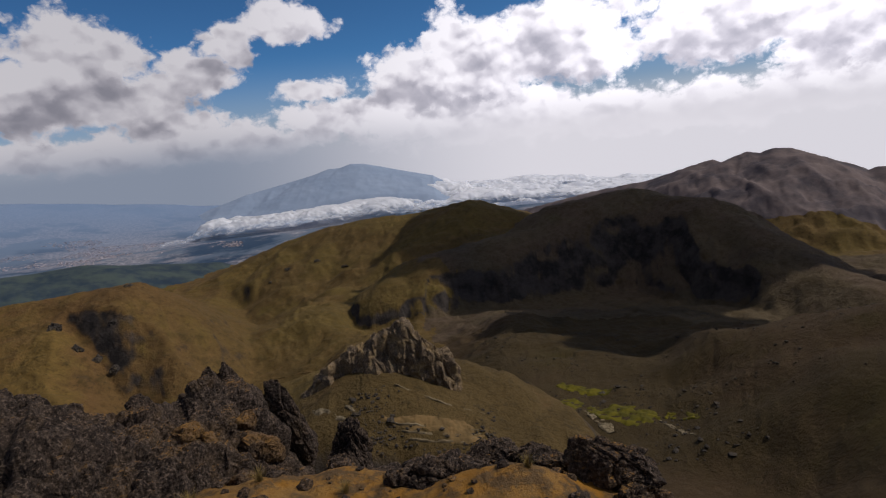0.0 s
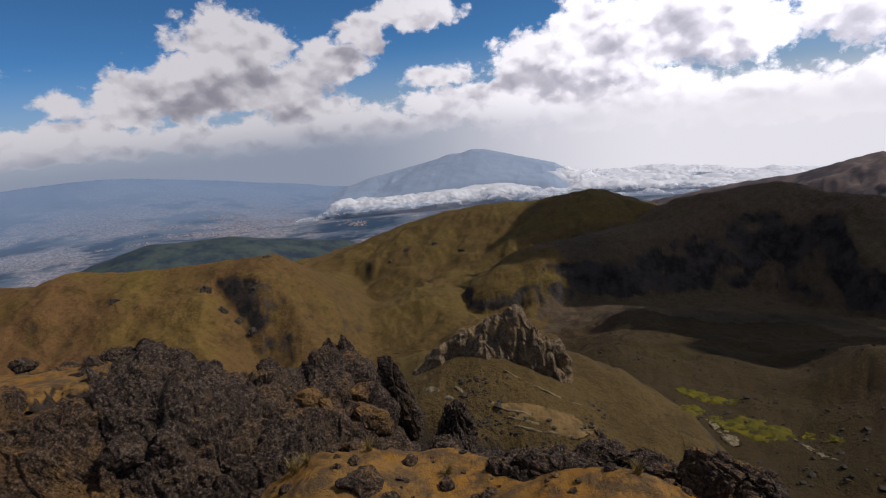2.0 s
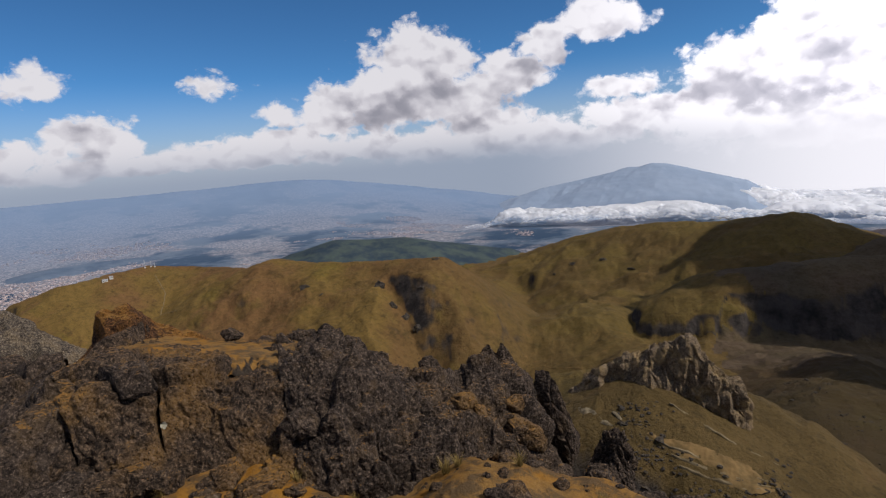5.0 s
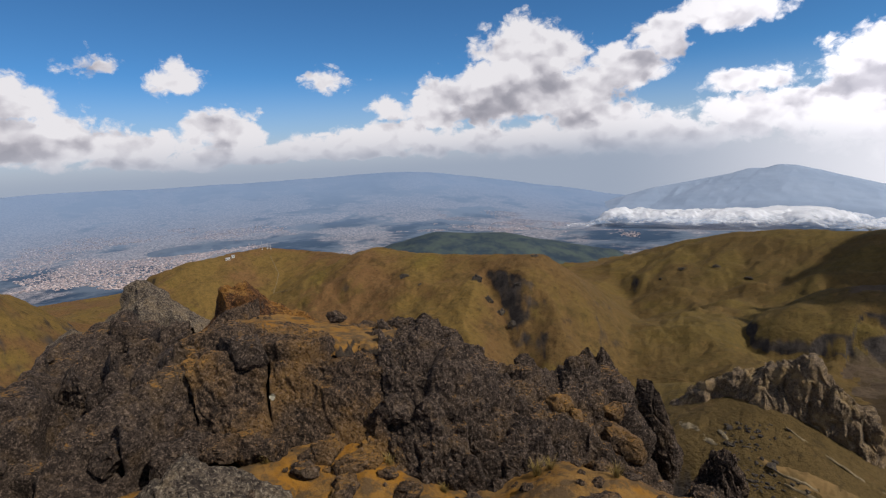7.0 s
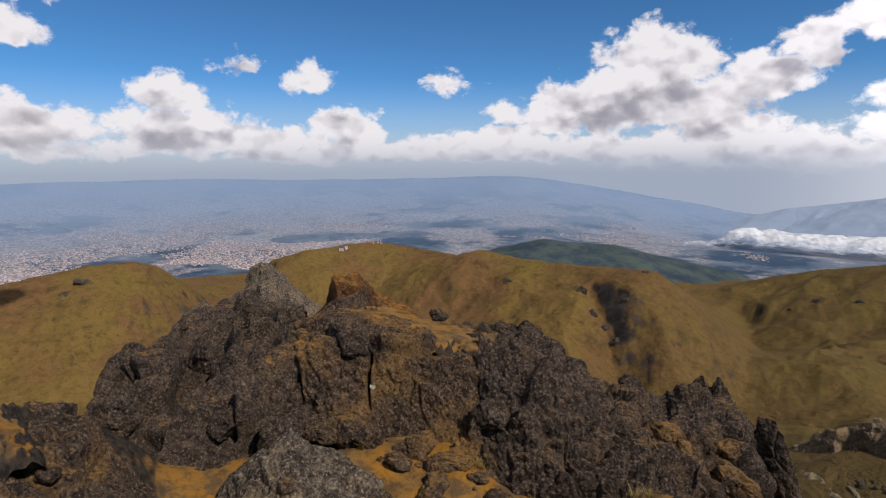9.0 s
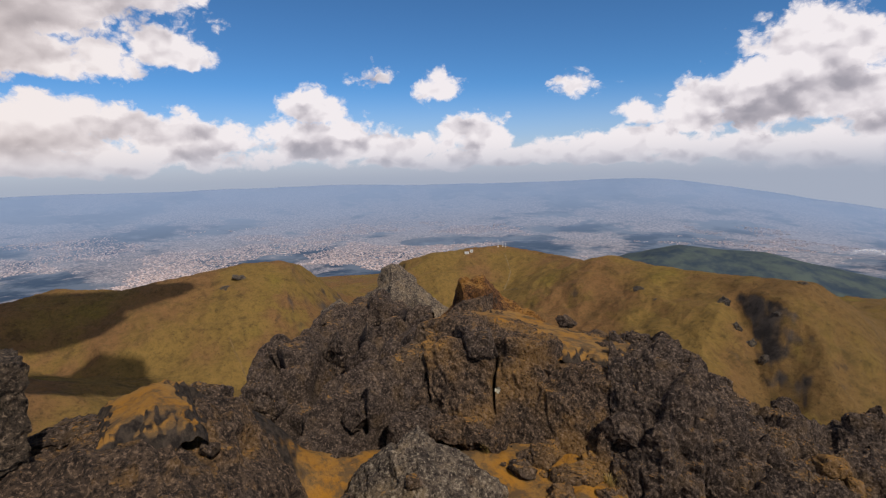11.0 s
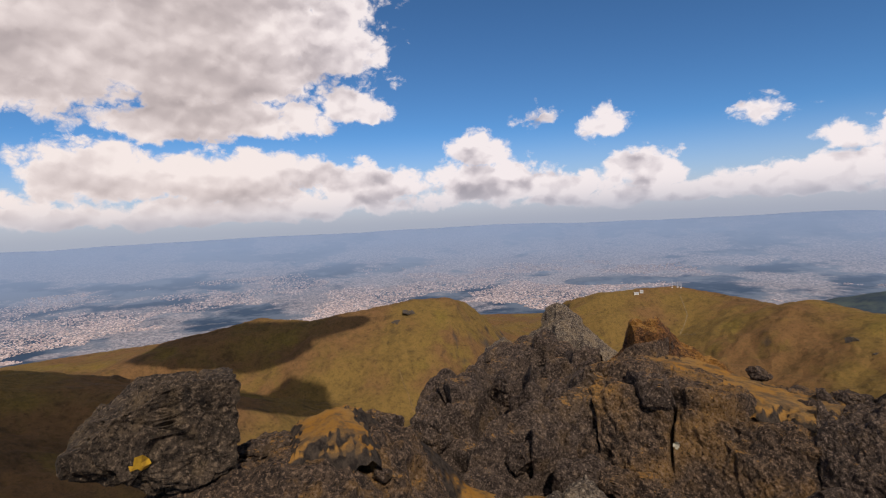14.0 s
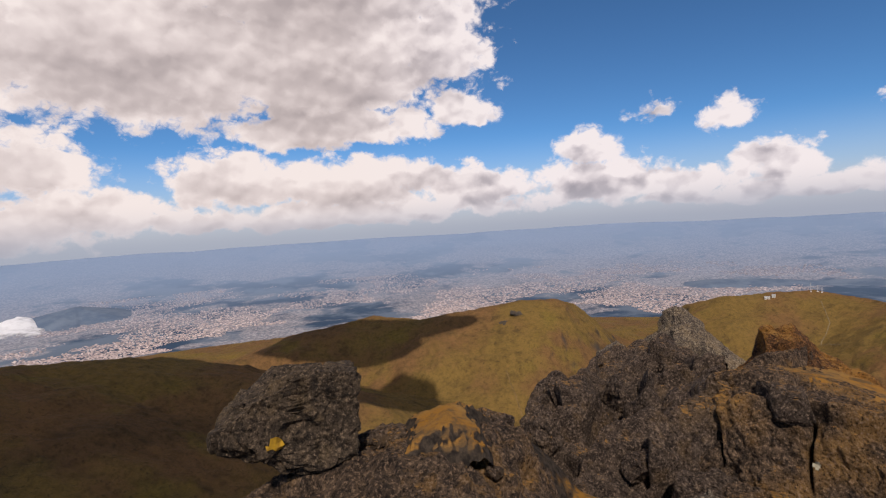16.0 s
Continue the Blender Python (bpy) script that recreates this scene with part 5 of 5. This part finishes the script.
drape("bare_earth", [(9.0, 110.5), (6, 109.0), (2, 108.0), (-1, 108.4), (-3.2, 110)], [0.4, 2.6, 3.4, 2.8, 0.4], OCHRE_EARTH, "shelf of ochre bare earth below the crag", "earth", 0.12, 6.0, 1.0)
for k in range(3):
    drape("bare_earth", [(7.5 - k * 0.8, 109.0 - 1.7 * k), (4.4, 108.4 - 1.5 * k), (0, 108.6 - 1.6 * k), (-2.4, 110 - 1.3 * k)], [0.08, 0.26, 0.30, 0.08], PALE_EARTH, "streak of pale earth on the ochre shelf", "earth", 0.2, 6.6 + 0.9 * k, 0.9)
drape("scree", [(16.5, 121), (15.5, 118), (14.0, 114.5), (12.5, 112)], [0.3, 0.8, 0.7, 0.2], SCREE, "pale scree run below the crag", "scree", 0.1, 7.0, 0.8)
drape("scree", [(12.5, 116), (11.5, 113.5), (10.5, 111)], [0.2, 0.4, 0.2], SCREE, "thin pale scree run below the crag", "scree", 0.1, 7.5, 0.6)
drape("scree", [(-14.2, 312), (-15.4, 302), (-16.2, 292), (-17, 284)], [2, 5, 4, 2], SCREE, "patch of pale boulders in the hollow", "scree", 0.3, 8.0, 1.6)
drape("scree", [(-22, 300), (-24, 286), (-25.5, 276)], [1, 1.6, 1], SCREE, "thin pale run of stones in the hollow", "scree", 0.3, 8.4, 1.2)
drape("scree", [(-38.0, 455), (-39.6, 435), (-42, 415)], [2, 7, 6], SCREE, "pale scree run on the far side of the hollow", "scree", 0.8, 9.0)


def hollow_stones(count):
    """Loose blocks lying over the floor of the hollow and below the crag, far too many to tell apart."""
    g = np.random.default_rng(31)
    a = np.concatenate([g.uniform(-42, 0, count), g.uniform(-4, 12, count // 3)])
    r = np.concatenate([g.uniform(250, 520, count), g.uniform(102, 119, count // 3)])
    x, y = -r * np.sin(np.radians(a)), r * np.cos(np.radians(a))
    keep = fbm(x / 40, y / 40, 0 * x + 3.1, 4) + 0.15 * g.standard_normal(len(x)) > 0.05
    x, y, r = x[keep], y[keep], r[keep]
    z = ground_height(x, y)
    base = bmesh.new()
    bmesh.ops.create_icosphere(base, subdivisions=1, radius=1)
    co = np.array([v.co for v in base.verts])
    tri = np.array([[v.index for v in f.verts] for f in base.faces])
    base.free()
    n = len(x)
    size = g.lognormal(0, 0.5, n) * np.where(r > 200, 0.5, 0.22)
    pts = co[None] * (1 + 0.35 * g.standard_normal((n, len(co), 1)).clip(-1, 1)) * size[:, None, None] * np.stack([g.uniform(0.8, 1.5, n), g.uniform(0.8, 1.5, n), g.uniform(0.5, 1.0, n)], 1)[:, None, :]
    pts = pts + np.stack([x, y, z + 0.1 * size], 1)[:, None, :]
    idx = (np.arange(n)[:, None, None] * len(co) + tri[None]).reshape(-1, 3)
    me = bpy.data.meshes.new("scattered_stones")
    me.from_pydata(pts.reshape(-1, 3).tolist(), [], idx.tolist())
    me.materials.append(ROCK)
    return tagged(new("scattered_stones", me), "dark weathered blocks strewn over the brown ground of the hollow", "stones", kind="stuff")


hollow_stones(2400)
drape("footpath", [(57.8, 1200), (57.2, 1130), (57.9, 1070), (56.5, 1000)], [0.7, 0.7, 0.7, 0.4], PALE_EARTH, "pale path over the grassy hill", "path", 0.7, 10.0)
drape("footpath", [(86.5, 800), (84.5, 700), (82.5, 640), (81.0, 560), (79.5, 500)], [1.1, 1.1, 1.1, 1.1, 1.0], OCHRE_EARTH, "thin dark path over the grassy hill", "path", 0.4, 11.0)
drape("footpath", [(20, 690), (16, 660), (11, 640), (7, 640), (4, 660)], [1.0, 1.0, 1.0, 1.0, 1.0], OCHRE_EARTH, "thin dark path across the valley side", "path", 0.4, 12.0)


def on_land(az, el):
    """The distance at which the line of sight at that bearing and elevation meets the far land."""
    q = np.arange(200, 2050, 4.0)
    h = land(-q * math.sin(radians(az)), q * math.cos(radians(az)))
    hit = np.flatnonzero(np.degrees(np.arctan2(h, q)) > el)
    return float(q[hit[0]]) if len(hit) else 1000.0


def hill_outcrop(az, el, wide, tall, seed):
    r = on_land(az, el)
    rock("hill_outcrop", az, r, el, (wide, wide * 0.5, tall), seed, "dark weathered outcrop breaking through the hill grass", HILL_ROCK, group="outcrops on the hills", detail=4, jag=0.5, tilt=(0, 14))


HILL_ROCK = rock_material("hill_rock", (0.030, 0.026, 0.023), (0.11, 0.09, 0.07), (0.12, 0.085, 0.035), 0.3, 0.12)
for az_o, el_o, w_o, h_o in ((85.0, -10.0, 13, 4), (86.4, -10.9, 9, 5), (44.3, -12.2, 9, 6), (42.6, -13.2, 6, 4), (36.6, -13.0, 9, 11), (35.6, -15.2, 8, 9), (34.2, -16.6, 9, 9), (33.0, -17.8, 8, 8),
                             (32.2, -13.6, 6, 6), (79.6, -17.2, 5, 3), (30.4, -10.7, 8, 3), (16.0, -12.0, 12, 5), (13.0, -11.6, 13, 5), (18.0, -13.0, 9, 4), (10.2, -12.6, 12, 5), (27.2, -11.0, 7, 3)):
    hill_outcrop(az_o, el_o, w_o, h_o, int(az_o * 10 + 700))


def part(name, bm, mat, parent, label=""):
    me = bpy.data.meshes.new(name)
    bm.to_mesh(me)
    bm.free()
    me.materials.append(mat)
    ob = new(name, me)
    ob.parent = parent
    return tagged(ob, label)


def bar(sx_, sy_, sz_, at, bevel=0.0):
    bm = bmesh.new()
    bmesh.ops.create_cube(bm, size=1, matrix=Matrix.Translation(at) @ Matrix.Diagonal((sx_, sy_, sz_, 1)))
    if bevel:
        bmesh.ops.bevel(bm, geom=bm.edges[:], offset=bevel, segments=1, affect="EDGES")
    return bm


def rod(r0, r1, h, at, sides=8):
    bm = bmesh.new()
    bmesh.ops.create_cone(bm, cap_ends=True, segments=sides, radius1=r0, radius2=r1, depth=h, matrix=Matrix.Translation(Vector(at) + Vector((0, 0, h / 2))))
    return bm


def empty_at(name, az, r, label, category, group="", drop=0.3):
    ob = new(name)
    p = spot(az, r, 0)
    ob.location = (p.x, p.y, float(ground_height(p.x, p.y)[0]) - drop)
    ob.rotation_euler = (0, 0, radians(az))
    return tagged(ob, label, category, group)


def mast(az, r, h):
    m = empty_at("radio_mast", az, r, "thin grey steel radio mast on the grassy hilltop", "mast", "hilltop masts")
    part("footing", bar(3, 3, 1.2, (0, 0, 0.5), 0.1), WHITE_PAINT, m)
    part("pole", rod(0.55, 0.3, h, (0, 0, 1.0)), METAL, m)
    for k in range(3):
        part("crossbar", bar(3.4 - k * 0.8, 0.4, 0.4, (0, 0, h * (0.55 + 0.18 * k))), METAL, m)


for az_m, r_m, h_m in ((58.5, 1235, 16), (58.0, 1240, 12), (57.7, 1238, 9)):
    mast(az_m, r_m, h_m)


def hill_house(az, r, w, d, h):
    b = empty_at("hill_station", az, r, "small white building on the grassy hilltop", "building", "hilltop buildings", 1.0)
    part("wall", bar(w, d, h, (0, 0, h / 2)), WHITE_PAINT, b)
    part("roof", bar(w + 1, d + 1, 0.6, (0, 0, h + 0.3), 0.1), METAL, b)
    for k in range(3):
        part("window", bar(w * 0.16, 0.3, h * 0.3, ((k - 1) * w * 0.28, -d / 2 - 0.1, h * 0.58)), ROCK, b)


for az_h, r_h, w_h in ((61.8, 1195, 9), (61.3, 1200, 6)):
    hill_house(az_h, r_h, w_h, 7, 5)

# ---------- the town in the basin ----------


def town_material():
    m, t, p, pos = material("haze_tinted_town_walls", 1.0, 0.0)
    rnd = node(t, "ShaderNodeNewGeometry").outputs["Random Per Island"]
    col = ramp(t, rnd, [(0.0, (0.20, 0.18, 0.18)), (0.35, (0.34, 0.285, 0.27)), (0.75, (0.47, 0.40, 0.37)), (1.0, (0.62, 0.55, 0.51))])
    # distance haze painted into the walls: farther blocks turn blue-grey
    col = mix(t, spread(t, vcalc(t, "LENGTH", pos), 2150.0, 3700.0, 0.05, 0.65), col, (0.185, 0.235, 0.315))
    col = mix(t, 1.0, col, (1.08, 1.0, 0.98), "MULTIPLY")
    t.links.new(col, p.inputs["Base Color"])
    return m


def town(count):
    """Thousands of small blocks in districts over the basin floor."""
    g = np.random.default_rng(21)
    a = np.radians(g.uniform(20, 134, count * 6))
    r = 2080 + 1650 * g.random(count * 6) ** 1.3
    x, y = -r * np.sin(a), r * np.cos(a)
    dens = 1.5 * fbm(x / 420, y / 420, 0 * x + 12.5, 4) + 0.35 * fbm(x / 120, y / 120, 0 * x + 2.5, 3)
    bearing = np.degrees(a)
    band = np.interp(bearing, [20, 30, 40, 55, 62, 70, 85, 110, 125, 134], [-0.3, -0.05, 0.0, -0.05, 0.15, 0.22, 0.15, 0.22, 0.1, -0.1])
    band = band - np.clip((r - 3100) / 1500, 0, 1) * 0.3
    ok = np.flatnonzero(dens + band + g.uniform(-0.08, 0.08, len(x)) > 0.20)[:count]
    x, y = x[ok], y[ok]
    z = ground_height(x, y)
    n = len(x)
    w, d, h = g.uniform(3, 9, n), g.uniform(3, 8, n), g.uniform(0.8, 2.4, n) + (g.random(n) > 0.96) * g.uniform(1, 5, n)
    t = 0.4 + 0.15 * g.standard_normal(n)
    ux, uy = np.cos(t), np.sin(t)
    verts = np.zeros((n, 8, 3))
    for k, (sx_, sy_, sz_) in enumerate(((-1, -1, 0), (1, -1, 0), (1, 1, 0), (-1, 1, 0), (-1, -1, 1), (1, -1, 1), (1, 1, 1), (-1, 1, 1))):
        lx, ly = sx_ * w / 2, sy_ * d / 2
        verts[:, k] = np.stack([x + lx * ux - ly * uy, y + lx * uy + ly * ux, z - 3 + sz_ * (h + 3)], 1)
    quads = np.array(((4, 5, 6, 7), (0, 1, 5, 4), (1, 2, 6, 5), (2, 3, 7, 6), (3, 0, 4, 7)))
    idx = (np.arange(n)[:, None, None] * 8 + quads[None]).reshape(-1, 4)
    me = bpy.data.meshes.new("town_buildings")
    me.from_pydata(verts.reshape(-1, 3).tolist(), [], idx.tolist())
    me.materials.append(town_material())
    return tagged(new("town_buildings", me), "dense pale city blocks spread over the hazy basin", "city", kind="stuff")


town(26000)

# ---------- stones, gravel and grass on the grit ----------
stone_meshes = [rock_mesh("stone", (0.5, 0.42, 0.30), 100 + k, detail=3, cuts=16, jag=0.35, square=0.75, mat=OUT_DARK if k % 2 else OUT_WARM) for k in range(5)]
lay = random.Random(5)


def stone(az, r, size, k):
    ob = new("stone", stone_meshes[k % 5])
    p = spot(az, r, 0)
    z = float(ground_height(p.x, p.y)[0])
    ob.location, ob.scale = (p.x, p.y, z + size * 0.1), (size, size * lay.uniform(0.8, 1.2), size * lay.uniform(0.7, 1.1))
    ob.rotation_euler = (lay.uniform(-0.3, 0.3), lay.uniform(-0.3, 0.3), lay.uniform(0, 6.28))
    tagged(ob, "dark angular stone lying on ochre grit" if k % 5 % 2 else "ochre-stained angular stone lying on grit", "stone", "loose stones")


for k in range(230):
    if k < 100:
        stone(lay.uniform(16, 68), lay.uniform(5.4, 8.0), lay.choice((0.06, 0.08, 0.12, 0.16, 0.22, 0.34, 0.5)), k)
    elif k > 149:
        stone(lay.uniform(-27, 24), lay.uniform(4.4, 7.2), lay.choice((0.06, 0.08, 0.1, 0.14, 0.2, 0.26)), k)
    elif k < 122:
        stone(lay.uniform(-26, 18), lay.uniform(4.2, 6.2), lay.choice((0.07, 0.1, 0.15, 0.2)), k)
    else:
        stone(lay.uniform(84, 122), lay.uniform(4.8, 8.4), lay.choice((0.07, 0.1, 0.14, 0.2, 0.28)), k)


def tuft_mesh(seed):
    g = random.Random(seed)
    bm = bmesh.new()
    for _ in range(70):
        a, tip, h = g.uniform(0, 6.28), g.uniform(0.02, 0.16), g.uniform(0.08, 0.22)
        b = Vector((math.cos(a), math.sin(a), 0))
        s = Vector((-b.y, b.x, 0)) * 0.004
        base = b * g.uniform(0, 0.05)
        v = [bm.verts.new(base - s), bm.verts.new(base + s), bm.verts.new(base + b * tip * 0.4 + Vector((0, 0, h * 0.7)) + s * 0.7),
             bm.verts.new(base + b * tip * 0.4 + Vector((0, 0, h * 0.7)) - s * 0.7), bm.verts.new(base + b * tip + Vector((0, 0, h)))]
        bm.faces.new(v[:4])
        bm.faces.new((v[3], v[2], v[4]))
    me = bpy.data.meshes.new("grass_tuft")
    bm.to_mesh(me)
    bm.free()
    me.materials.append(DRY_GRASS)
    return me


tufts = [tuft_mesh(k) for k in range(3)]
for az_t, r_t, s_t in ((30.5, 6.6, 1.1), (29.0, 6.7, 0.9), (33, 6.9, 0.8), (22, 6.4, 0.9), (47, 7.0, 0.9), (60, 7.4, 0.8), (13, 5.9, 0.8), (96, 7.6, 0.8), (91, 7.0, 0.7), (88, 8.2, 0.8), (-9, 5.4, 0.8), (41, 6.6, 0.7)):
    ob = new("grass_tuft", tufts[int(az_t) % 3])
    p = spot(az_t, r_t, 0)
    ob.location, ob.scale = (p.x, p.y, float(ground_height(p.x, p.y)[0]) - 0.01), (s_t, s_t, s_t)
    tagged(ob, "dry straw-coloured tuft of mountain grass on grit", "grass", "grass tufts")
